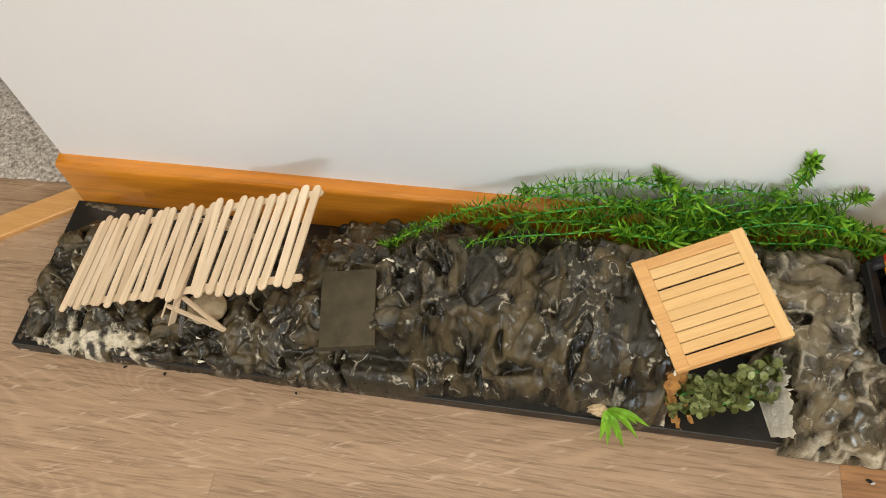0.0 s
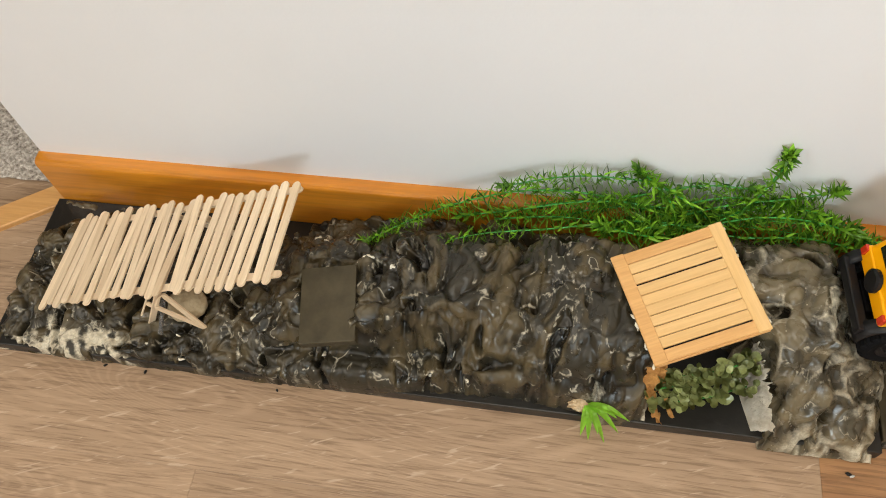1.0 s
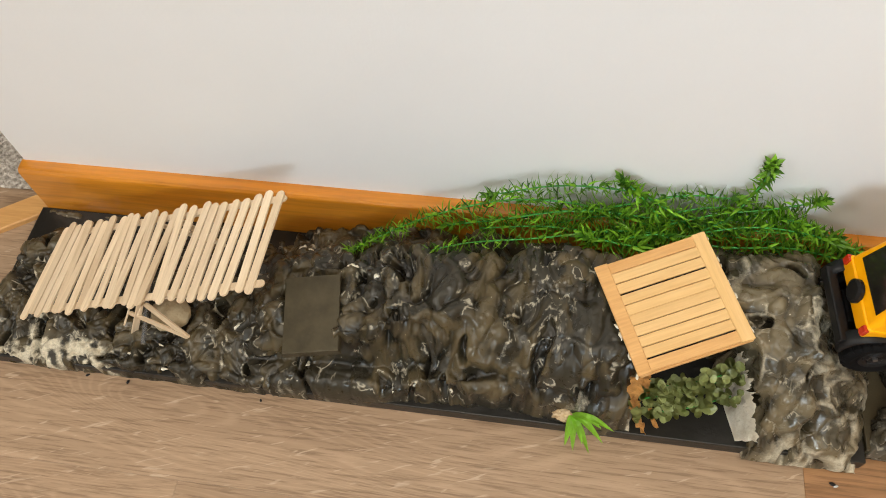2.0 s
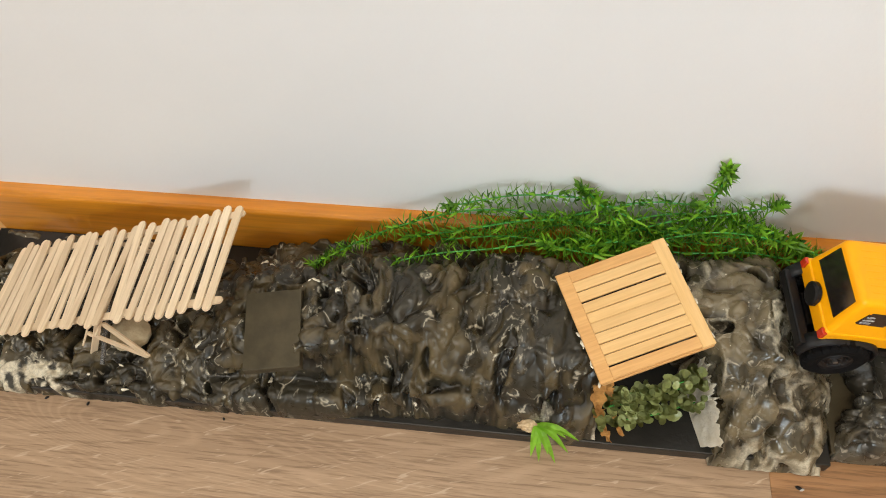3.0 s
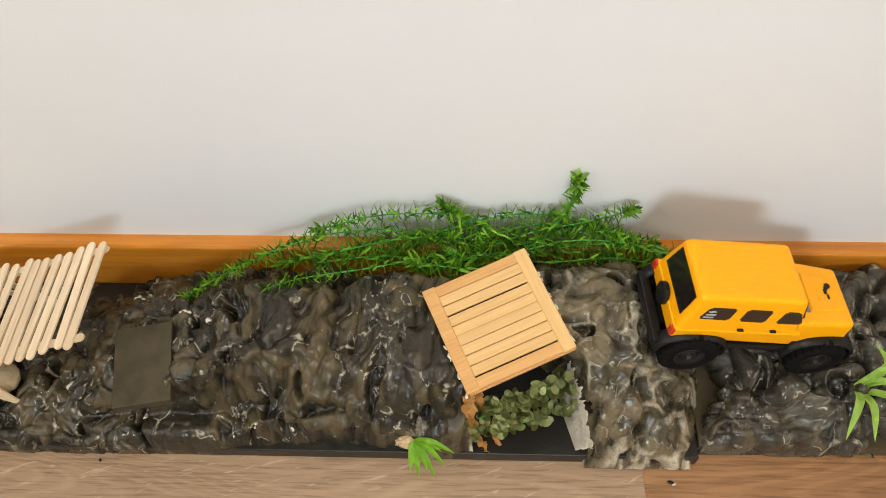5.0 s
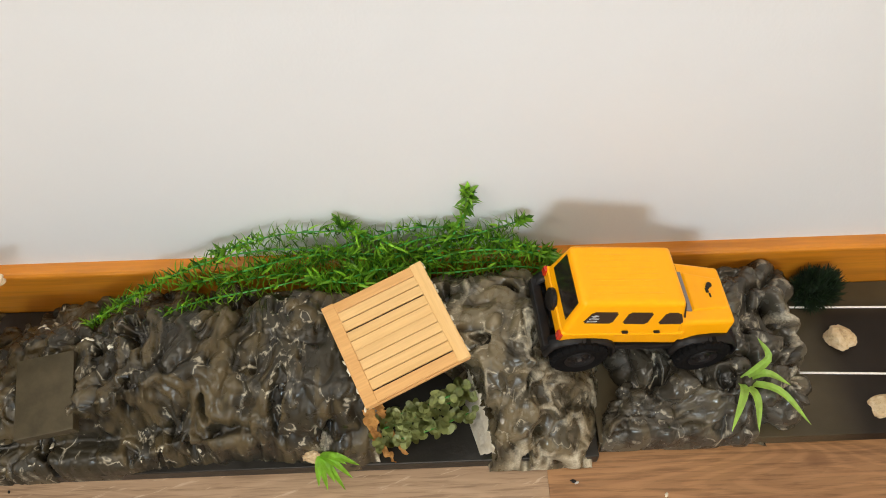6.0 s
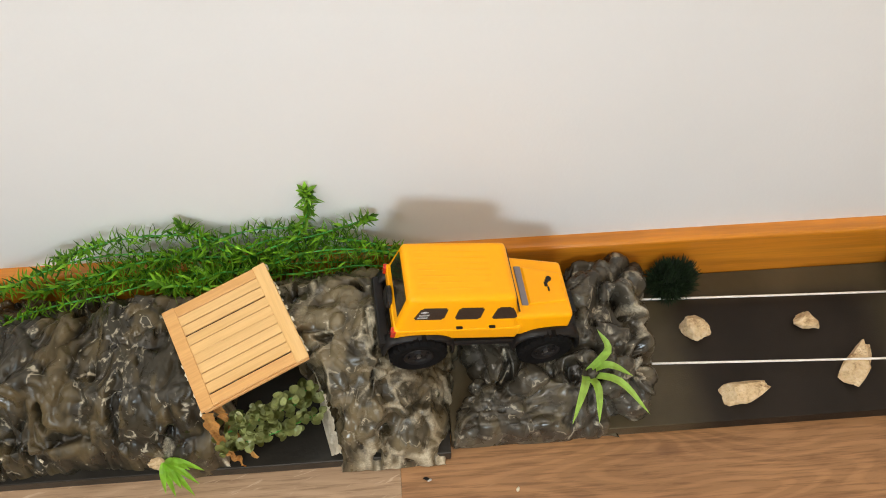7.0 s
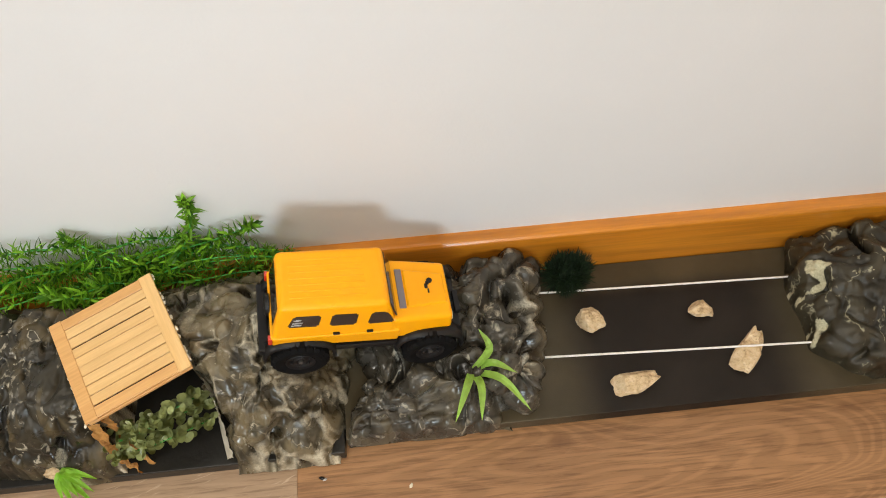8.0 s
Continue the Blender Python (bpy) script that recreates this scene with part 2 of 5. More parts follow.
M_DECK = grained("bamboo_slat", (0.82, 0.55, 0.245), (0.72, 0.45, 0.175), 60, 380, 0.45, vary=3, tone=0.10, bump_dist=0.00004, pore=0.90)
M_RAIL = grained("bamboo_rail", (0.74, 0.43, 0.165), (0.62, 0.33, 0.11), 60, 380, 0.45, vary=3, tone=0.08, axis=0, bump_dist=0.00004, pore=0.88)
M_RAIL_PALE = grained("bamboo_rail_pale", (0.82, 0.54, 0.24), (0.72, 0.45, 0.17), 60, 380, 0.45, vary=3, tone=0.08, axis=1, bump_dist=0.00004, pore=0.90)
M_BOARD = speckled("black_board", [(0.3, (0.010, 0.0095, 0.0085)), (0.7, (0.020, 0.018, 0.015))], 9, 0.34, bump_scale=90, bump_dist=0.0006, rough_var=0.08, spec=0.35)
M_LINE = speckled("white_cord", [(0.3, (0.72, 0.70, 0.66)), (0.7, (0.85, 0.83, 0.8))], 200, 0.7)
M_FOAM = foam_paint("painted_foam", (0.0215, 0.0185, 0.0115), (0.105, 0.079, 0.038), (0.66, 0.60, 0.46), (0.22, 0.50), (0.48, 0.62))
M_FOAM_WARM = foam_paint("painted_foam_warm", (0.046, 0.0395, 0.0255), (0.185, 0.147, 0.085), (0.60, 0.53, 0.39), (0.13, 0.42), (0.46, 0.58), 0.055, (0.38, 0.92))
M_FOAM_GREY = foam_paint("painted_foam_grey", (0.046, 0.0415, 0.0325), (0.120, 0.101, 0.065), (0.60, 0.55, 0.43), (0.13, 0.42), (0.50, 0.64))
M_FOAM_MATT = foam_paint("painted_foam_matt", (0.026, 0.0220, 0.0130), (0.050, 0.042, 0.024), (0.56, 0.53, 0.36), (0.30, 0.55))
M_BARE = speckled("bare_foam", [(0.3, (0.68, 0.62, 0.48)), (0.65, (0.86, 0.81, 0.68))], 90, 0.8, bump_scale=240, bump_dist=0.002)
# bare foam again, its colour raised in place of daylight from the left
M_TORN_LIT = speckled("torn_foam", [(0.3, (0.80, 0.74, 0.60)), (0.65, (0.90, 0.86, 0.75))], 120, 0.8, bump_scale=300, bump_dist=0.0012)
M_TAN = speckled("tan_foam", [(0.3, (0.26, 0.20, 0.11)), (0.65, (0.46, 0.38, 0.25))], 60, 0.5, bump_scale=200, bump_dist=0.0012)
M_RUST = speckled("brown_foam", [(0.3, (0.36, 0.15, 0.03)), (0.65, (0.78, 0.42, 0.12))], 80, 0.7, bump_scale=200, bump_dist=0.002)
M_TILE = speckled("dark_plywood", [(0.3, (0.046, 0.038, 0.022)), (0.7, (0.082, 0.067, 0.040))], 55, 0.42, bump_scale=150, bump_dist=0.0006, spec=0.2)
M_STONE = speckled("limestone", [(0.3, (0.32, 0.20, 0.10)), (0.44, (0.64, 0.47, 0.27)), (0.7, (0.80, 0.65, 0.44))], 110, 0.85, bump_scale=330, bump_dist=0.003)
M_YELLOW = plain("yellow_paint", (0.98, 0.42, 0.001), 0.36, coat=0.06, wear=0.02, spec=0.3)
M_BLACK = plain("black_plastic", (0.008, 0.008, 0.009), 0.42, wear=0.3, spec=0.3)
M_RUBBER = plain("black_rubber", (0.0045, 0.0045, 0.005), 0.8, wear=0.3, spec=0.12)
M_GLASS = plain("dark_window", (0.016, 0.012, 0.012), 0.08, coat=0.5)
M_GREYV = plain("grey_vent", (0.20, 0.17, 0.19), 0.4)
M_RED = plain("red_lens", (0.55, 0.03, 0.01), 0.25, coat=0.4)
M_LAMP = plain("clear_lens", (0.6, 0.6, 0.58), 0.2, coat=0.5)
M_PRINT = plain("white_print", (0.55, 0.55, 0.55), 0.5)
M_STEEL = plain("grey_metal", (0.3, 0.3, 0.3), 0.35, 0.9)
M_STEM = speckled("plant_stem", [(0.3, (0.035, 0.24, 0.03)), (0.7, (0.07, 0.38, 0.06))], 90, 0.45)


def leaf_green(name, a, b, rough=0.4):
    """Soft plastic leaves, each a little different."""
    m, nodes, links, p = material(name, rough)
    g = nodes.new("ShaderNodeNewGeometry")
    col = ramp(nodes, links, g.outputs["Random Per Island"], [(0.0, a), (1.0, b)]).outputs["Color"]
    n = noise_node(nodes, links, coords(nodes, links), 120, 3)
    tone = ramp(nodes, links, n.outputs["Fac"], [(0.3, (0.75, 0.75, 0.75)), (0.7, (1.1, 1.1, 1.1))])
    links.new(mix(nodes, links, 1.0, col, tone.outputs["Color"], "MULTIPLY"), p.inputs["Base Color"])
    p.inputs["Subsurface Weight"].default_value = 0.0
    t = nodes.new("ShaderNodeBsdfTranslucent")
    links.new(col, t.inputs["Color"])
    s = nodes.new("ShaderNodeMixShader")
    s.inputs[0].default_value = 0.25
    links.new(p.outputs[0], s.inputs[1])
    links.new(t.outputs[0], s.inputs[2])
    links.new(s.outputs[0], nodes["Material Output"].inputs["Surface"])
    return m


M_LEAF = leaf_green("aquarium_leaf", (0.018, 0.10, 0.005), (0.32, 0.66, 0.045))
M_BLADE = leaf_green("lime_blade", (0.34, 0.70, 0.035), (0.58, 0.86, 0.17))
M_STRAP = leaf_green("pale_green_blade", (0.46, 0.74, 0.13), (0.70, 0.90, 0.30))
M_IVY = leaf_green("ivy_leaf", (0.20, 0.25, 0.075), (0.72, 0.76, 0.36), 0.3)
M_MOSS = leaf_green("dark_moss", (0.005, 0.016, 0.007), (0.022, 0.052, 0.016), 0.7)


# ---- mesh helpers ----
def mesh_of(bm, name, mat, smooth=False):
    me = bpy.data.meshes.new(name)
    bm.normal_update()
    bm.to_mesh(me)
    bm.free()
    me.materials.append(mat)
    if smooth:
        me.polygons.foreach_set("use_smooth", [True] * len(me.polygons))
    return me


def part(name, bm, mat, parent=None, label="", smooth=False, m=None):
    ob = new(name, mesh_of(bm, name, mat, smooth))
    ob.parent = parent
    if m is not None:
        ob.matrix_basis = m
    return tagged(ob, label)


def thing(name, label, category, m=None, group="", kind=""):
    ob = new(name)
    ob.empty_display_size = 0.02
    if m is not None:
        ob.matrix_basis = m
    return tagged(ob, label, category, group, kind)


def box(x0, x1, y0, y1, z0, z1, bevel=0.0, seg=2, bm=None):
    """A box from corner to corner, with rounded edges where bevel is set."""
    own = bmesh.new()
    bmesh.ops.create_cube(own, size=1)
    for v in own.verts:
        v.co = ((x0 + x1) / 2 + v.co.x * (x1 - x0), (y0 + y1) / 2 + v.co.y * (y1 - y0), (z0 + z1) / 2 + v.co.z * (z1 - z0))
    if bevel:
        bmesh.ops.bevel(own, geom=own.edges[:], offset=bevel, segments=seg, affect="EDGES", profile=0.6)
    return own if bm is None else join(bm, own)


def join(a, b):
    me = bpy.data.meshes.new("join")
    b.to_mesh(me)
    b.free()
    a.from_mesh(me)
    bpy.data.meshes.remove(me)
    return a


def hexa(pts, bevel=0.0, seg=2, bm=None):
    """A block with eight given corners: four below, four above, both round the same way."""
    own = bmesh.new()
    vs = [own.verts.new(p) for p in pts]
    for f in ((3, 2, 1, 0), (4, 5, 6, 7), (0, 1, 5, 4), (1, 2, 6, 5), (2, 3, 7, 6), (3, 0, 4, 7)):
        own.faces.new([vs[i] for i in f])
    if bevel:
        bmesh.ops.bevel(own, geom=own.edges[:], offset=bevel, segments=seg, affect="EDGES", profile=0.6)
    return own if bm is None else join(bm, own)


def lathe(profile, n=32, axis="y"):
    """A ring swept from (radius, offset) pairs round an axis."""
    bm = bmesh.new()
    rings = []
    for i in range(n):
        a = 2 * math.pi * i / n
        rings.append([bm.verts.new((r * math.cos(a), o, r * math.sin(a)) if axis == "y" else (r * math.cos(a), r * math.sin(a), o)) for r, o in profile])
    for i in range(n):
        for j in range(len(profile) - 1):
            bm.faces.new((rings[i][j], rings[i][j + 1], rings[(i + 1) % n][j + 1], rings[(i + 1) % n][j]))
    bmesh.ops.recalc_face_normals(bm, faces=bm.faces[:])
    return bm


def rod(a, b, r, n=10, bm=None):
    own = bmesh.new()
    a, b = Vector(a), Vector(b)
    bmesh.ops.create_cone(own, cap_ends=True, segments=n, radius1=r, radius2=r, depth=(b - a).length)
    own.transform(Matrix.Translation((a + b) / 2) @ (b - a).to_track_quat("Z", "Y").to_matrix().to_4x4())
    return own if bm is None else join(bm, own)


def curve_points(ctrl, n):
    """n + 1 points along a smooth line through ctrl."""
    pts = [Vector(c) for c in ctrl]
    pts = [2 * pts[0] - pts[1]] + pts + [2 * pts[-1] - pts[-2]]
    out = []
    spans = len(pts) - 3
    for i in range(n + 1):
        u = i / n * spans
        k = min(int(u), spans - 1)
        f = u - k
        p0, p1, p2, p3 = pts[k:k + 4]
        out.append(0.5 * (2 * p1 + (p2 - p0) * f + (2 * p0 - 5 * p1 + 4 * p2 - p3) * f * f + (3 * p1 - p0 - 3 * p2 + p3) * f ** 3))
    return out


def tube(ctrl, r0, r1, n=24, sides=6):
    bm = bmesh.new()
    pts = curve_points(ctrl, n)
    rings = []
    for i, p in enumerate(pts):
        d = (pts[min(i + 1, n)] - pts[max(i - 1, 0)]).normalized()
        q = d.to_track_quat("Z", "Y")
        r = r0 + (r1 - r0) * i / n
        rings.append([bm.verts.new(p + q @ Vector((r * math.cos(2 * math.pi * k / sides), r * math.sin(2 * math.pi * k / sides), 0))) for k in range(sides)])
    for a, b in zip(rings, rings[1:]):
        for k in range(sides):
            bm.faces.new((a[k], a[(k + 1) % sides], b[(k + 1) % sides], b[k]))
    bm.faces.new(rings[0][::-1])
    bm.faces.new(rings[-1])
    return bm


def smoothstep(a, b, x):
    t = min(1.0, max(0.0, (x - a) / (b - a)))
    return t * t * (3 - 2 * t)


def along(x, stops):
    """A smooth value at x through (place, value) stops."""
    if x <= stops[0][0]:
        return stops[0][1]
    for (a, u), (b, v) in zip(stops, stops[1:]):
        if x <= b:
            return u + (v - u) * smoothstep(a, b, x)
    return stops[-1][1]


# ---- the room ----
def structure(name, bm, mat, label, category, smooth=False):
    ob = part(name, bm, mat, None, label, smooth)
    return tagged(ob, label, category, "", "structure")


END = -0.678   # where the wall stops at the doorway
structure("wall_north", box(END, 2.2, 0, 0.12, 0, 2.4, 0.002, 1), M_WALL, "smooth off-white painted wall behind the track", "wall")
lintel = box(-2.0, END, 0, 0.12, 2.06, 2.4)
structure("wall_over_doorway", lintel, M_WALL, "off-white wall above the open doorway", "wall")
structure("wall_doorway", box(-2.0, -1.56, 0, 0.12, 0, 2.06), M_WALL, "off-white wall beside the open doorway", "wall")


def wall_with_window(name, fixed, lo, hi, w0, w1, z0, z1, along_x):
    """A wall 0.12 thick with one opening through it."""
    bm = bmesh.new()
    spans = ((lo, w0, 0, 2.4), (w1, hi, 0, 2.4), (w0, w1, 0, z0), (w0, w1, z1, 2.4))
    for a, b, c, d in spans:
        if along_x:
            box(a, b, fixed[0], fixed[1], c, d, bm=bm)
        else:
            box(fixed[0], fixed[1], a, b, c, d, bm=bm)
    structure(name, bm, M_WALL, "off-white painted wall with a window opening", "wall")


wall_with_window("wall_south", (-2.52, -2.4), -2.12, 2.32, -0.07, 0.43, 0.895, 1.345, True)
wall_with_window("wall_west", (-2.12, -2.0), -2.4, 1.7, -1.45, -0.95, 1.3, 2.0, False)
# the east opening is made up to hold the added warm lamp
wall_with_window("wall_east", (2.2, 2.32), -2.4, 1.7, -1.85, -0.55, 0.8, 2.0, False)
structure("wall_back", box(-2.12, 2.32, 1.7, 1.82, 0, 2.4), M_WALL, "plain off-white wall of the carpeted room", "wall")
# the ceiling gap is made up, to let the added overhead lamp through
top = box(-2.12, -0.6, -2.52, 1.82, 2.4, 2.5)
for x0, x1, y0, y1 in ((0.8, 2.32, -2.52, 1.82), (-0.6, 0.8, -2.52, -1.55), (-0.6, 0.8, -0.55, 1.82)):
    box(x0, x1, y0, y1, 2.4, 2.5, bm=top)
structure("ceiling", top, M_CEIL, "plain white ceiling with an opening added for the overhead fill lamp", "ceiling")
structure("ground", box(-2.12, 2.32, -2.52, 1.82, -0.1, -0.012), M_BOARD, "dark subfloor under the planks", "floor")

# skirting board with a rounded top edge
sk = bmesh.new()
prof = [(0, 0), (-0.0155, 0), (-0.0155, 0.0815), (-0.0148, 0.0845), (-0.0128, 0.0868), (-0.010, 0.0875), (0, 0.0878)]
ends = [[sk.verts.new((x, y, z)) for y, z in prof] for x in (END - 0.0005, 2.2)]
for i in range(len(prof) - 1):
    sk.faces.new((ends[0][i], ends[0][i + 1], ends[1][i + 1], ends[1][i]))
sk.faces.new(ends[0])
sk.faces.new(ends[1][::-1])
bmesh.ops.recalc_face_normals(sk, faces=sk.faces[:])
structure("baseboard", sk, M_OAK, "orange varnished wooden skirting board along the wall", "baseboard")

# carpet beyond the doorway
cp = bmesh.new()
NX, NY = 90, 90
grid = [[cp.verts.new((-1.56 + 0.868 * i / NX, 0.012 + 0.7 * j / NY, 0.004 + 0.006 * random.random())) for j in range(NY + 1)] for i in range(NX + 1)]
for i in range(NX):
    for j in range(NY):
        cp.faces.new((grid[i][j], grid[i + 1][j], grid[i + 1][j + 1], grid[i][j + 1]))
structure("carpet", cp, M_CARPET, "grey-beige speckled loop carpet beyond the doorway", "carpet", True)
structure("carpet_far", box(-2.0, 2.2, 0.07, 1.7, -0.012, 0.003), M_CARPET, "grey-beige speckled carpet of the next room", "carpet")
th = box(-0.16, 0.0, -0.032, 0.0, -0.002, 0.0075, 0.0015, 1)
th.transform(pose(-0.698, 0.013, 0.0, 0, 0, 34))
structure("threshold", th, M_RAIL, "orange wooden threshold strip at the doorway", "threshold")


# ---- painted foam ----
def foam_rock(name, x0, x1, y0, y1, height, rim, step, lump, fold, bare, mat, label, zb=0.0165, sharp=2.4, seed=0.0, wob=0.004, left=None, right=None, amp=None, finer=1.0, veins=0.5, web=0.0, bubbles=0.0, rims=0.0, puffs=1.0, front=None):
    """A lump of expanding foam on the board: a height over its footprint, steep rounded rims, blisters and folds."""
    nx, ny = int((x1 - x0) / step), int((y1 - y0) / step)
    bm = bmesh.new()
    layer = bm.verts.layers.float.new("bare")
    crest = bm.verts.layers.float.new("crest")
    pos = [[None] * (ny + 1) for _ in range(nx + 1)]
    for i in range(nx + 1):
        for j in range(ny + 1):
            u, v = x0 + (x1 - x0) * i / nx, y0 + (y1 - y0) * j / ny
            w = noise.noise_vector(Vector((u * 22 + seed, v * 22, seed)))
            dv = min(1.0, min(v - y0, y1 - v) / 0.03)
            xa, xb = (left(v) if left else x0), (right(v) if right else x1)
            x = xa + (xb - xa) * (u - x0) / (x1 - x0)
            hx = x
            x += w.x * wob
            y = v + w.y * wob * (1 - 0.8 * (1 - dv))
            if front:
                y += (front(x) - y0) * (y1 - v) / (y1 - y0)
            l, r, f, b = rim
            e = 1.0
            for d, wide in ((u - x0, l), (x1 - u, r), (v - y0, f), (y1 - v, b)):
                if wide > 0:
                    k = min(1.0, max(0.0, d / wide))
                    e *= (1 - (1 - k) ** sharp) ** (1 / sharp)
            pos[i][j] = [x, y, zb + (height(hx, v) - zb) * e, e]
    verts = [[None] * (ny + 1) for _ in range(nx + 1)]
    for i in range(nx + 1):
        for j in range(ny + 1):
            x, y, z, e = pos[i][j]
            a, b = pos[min(i + 1, nx)][j], pos[max(i - 1, 0)][j]
            c, d = pos[i][min(j + 1, ny)], pos[i][max(j - 1, 0)]
            n = (Vector(a[:3]) - Vector(b[:3])).cross(Vector(c[:3]) - Vector(d[:3]))
            n = n.normalized() if n.length else Vector((0, 0, 1))
            q = Vector((x, y, z * 0.8)) + Vector((seed, seed * 0.3, 0))
            q += noise.noise_vector(q * 24) * 0.013 + noise.noise_vector(q * 70) * 0.003
            s = fold(x, y)
            stretch = Vector((q.x, q.y * (1 - 0.42 * s), q.z * (1 - 0.35 * s))) * finer
            sway = noise.noise(stretch * 16 + Vector((1, 8, 4)))
            n1 = abs(noise.noise(stretch * 27))
            n2 = abs(noise.noise(stretch * 55 + Vector((5, 2, 1))))
            n3 = abs(noise.noise(stretch * 118 + Vector((2, 7, 3))))
            puff1, puff2, puff3 = min(1.0, n1 * 2.6) ** 0.75, min(1.0, n2 * 2.4) ** 0.72, min(1.0, n3 * 2.2) ** 0.7
            soft = smoothstep(-0.25, 0.35, noise.noise(q * 19 + Vector((6, 1, 9))))
            k_amp = lump * (amp(x, y) if amp else 1.0)
            disp = k_amp * puffs * (0.5 * sway + (0.55 + 0.6 * soft) * (puff1 - 0.72) + (0.80 - 0.30 * soft) * (puff2 - 0.65) + 0.26 * (puff3 - 0.6))
            if bubbles:
                cells = noise.voronoi((q + noise.noise_vector(q * 45) * 0.006) * 36 + Vector((3, 1, 2)))[0]
                disp += k_amp * bubbles * (math.sqrt(max(0.0, 1 - (cells[0] * 1.45) ** 2)) - 0.6)
                seam = smoothstep(0.13, 0.02, cells[1] - cells[0] + 0.16 * noise.noise(q * 75))
            else:
                seam = 0.0
            disp += noise.noise(q * 160) * 0.0003
            pit = noise.noise(Vector((stretch.x * 60, stretch.y * 34, stretch.z * 40)) + Vector((9, 9, 9)))
            hole = smoothstep(0.33, 0.46, pit)
            disp -= k_amp * 1.7 * hole
            k = 0.25 + 0.75 * smoothstep(0.0, 0.35, e)
            p = Vector((x, y, z)) + n * disp * k
            p.z = max(p.z, zb)
            vt = bm.verts.new(p)
            # pale lines at pits and creases: bare rims and painted highlights together
            lip_glint = smoothstep(0.25, 0.31, pit) * smoothstep(0.40, 0.34, pit) + smoothstep(0.10, 0.03, n2) + 0.7 * smoothstep(0.07, 0.02, n3)
            patchy = smoothstep(0.08, 0.36, noise.noise(q * 15 + Vector((4, 4, 4))) + 0.35 * noise.noise(q * 70))
            # low in creases and pits, where the paint colour is shaded down
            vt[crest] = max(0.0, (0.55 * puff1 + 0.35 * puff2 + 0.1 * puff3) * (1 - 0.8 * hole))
            strands = 1.6 * seam + 0.5 * smoothstep(0.20, 0.03, n3)
            vt[layer] = min(1.0, veins * lip_glint * patchy * smoothstep(0.2, 0.6, n.z) + web * strands * smoothstep(-0.20, 0.30, noise.noise(q * 22)) * smoothstep(-0.03, -0.11, y) + bare(x, y, z) * max(0.0, 0.42 + 0.75 * noise.noise(q * 60) + 0.75 * noise.noise(q * 150) + 0.3 * puff2))
            if rims:
                vt[layer] = rims * smoothstep(0.50, 0.62, bare(x, y, z) + 0.85 * noise.noise(q * 46) + 0.25 * noise.noise(q * 90))
            verts[i][j] = vt
    for i in range(nx):
        for j in range(ny):
            bm.faces.new((verts[i][j], verts[i + 1][j], verts[i + 1][j + 1], verts[i][j + 1]))
    ring = [verts[i][0] for i in range(nx + 1)] + [verts[nx][j] for j in range(1, ny + 1)] + [verts[i][ny] for i in range(nx - 1, -1, -1)] + [verts[0][j] for j in range(ny - 1, 0, -1)]
    low = [bm.verts.new((v.co.x, v.co.y, zb - 0.0005)) for v in ring]
    for k in range(len(ring)):
        a = (k + 1) % len(ring)
        bm.faces.new((ring[k], low[k], low[a], ring[a]))
    bm.faces.new(low)
    ob = part(name, bm, mat, None, label, True)
    return tagged(ob, label, "model rock")


# boards on the floor
def board(name, x0, x1, y0, y1, z1, mat, label):
    ob = part(name, box(x0, x1, y0, y1, 0, z1, 0.0012, 2), mat, None, label)
    return tagged(ob, label, "board")


board("base_board", -0.684, 0.2190, -0.2045, -0.0165, 0.017, M_BOARD, "glossy black painted base board lying on the floor")
board("road_board", 0.2205, 1.05, -0.1925, -0.0165, 0.0185, M_ROAD, "black painted board with a model road, on the floor")


def h_left(x, y):
    """Low under the seesaw, rising to a plateau behind the tile and a hump before the deck."""
    top = along(x, [(-0.67, 0.040), (-0.60, 0.040), (-0.52, 0.034), (-0.44, 0.036), (-0.395, 0.052), (-0.345, 0.084), (-0.27, 0.092), (-0.225, 0.114), (-0.17, 0.119), (-0.115, 0.106), (-0.06, 0.117), (-0.025, 0.114), (0.0, 0.108)])
    low = along(x, [(-0.67, 0.030), (-0.45, 0.031), (-0.34, 0.042), (-0.22, 0.043), (-0.18, 0.064), (-0.06, 0.072), (0.0, 0.055)])
    step = along(x, [(-0.67, -0.186), (-0.4, -0.182), (-0.33, -0.176), (-0.22, -0.172), (-0.18, -0.176), (-0.06, -0.19), (0.0, -0.188)])
    wide = along(x, [(-0.4, 0.02), (-0.33, 0.007), (-0.22, 0.010), (-0.17, 0.03), (0, 0.03)])
    back = along(x, [(-0.67, 0.020), (-0.40, 0.020), (-0.33, 0.034), (-0.25, 0.058), (-0.1, 0.066), (0.0, 0.05)])
    z = low + (top - low) * smoothstep(step - wide / 2, step + wide, y)
    hump = smoothstep(-0.135, -0.115, x)
    z += 0.006 * math.exp(-((x + 0.085) / 0.03) ** 2) * smoothstep(-0.17, -0.12, y)
    z = z + (back - 0.012 * hump - z) * smoothstep(-0.095 + 0.028 * hump, -0.025 - 0.022 * hump, y)
    ditch = math.exp(-((x + 0.385) / 0.03) ** 2) * 0.010 + math.exp(-((x + 0.115) / 0.012) ** 2) * 0.006 * smoothstep(-0.2, -0.1, y)
    bed = smoothstep(-0.35, -0.335, x) * smoothstep(-0.262, -0.277, x) * smoothstep(-0.195, -0.185, y) * smoothstep(-0.098, -0.108, y)
    return (z - ditch) * (1 - bed) + min(z - ditch, 0.074 + 0.9 * max(0.0, x + 0.298)) * bed


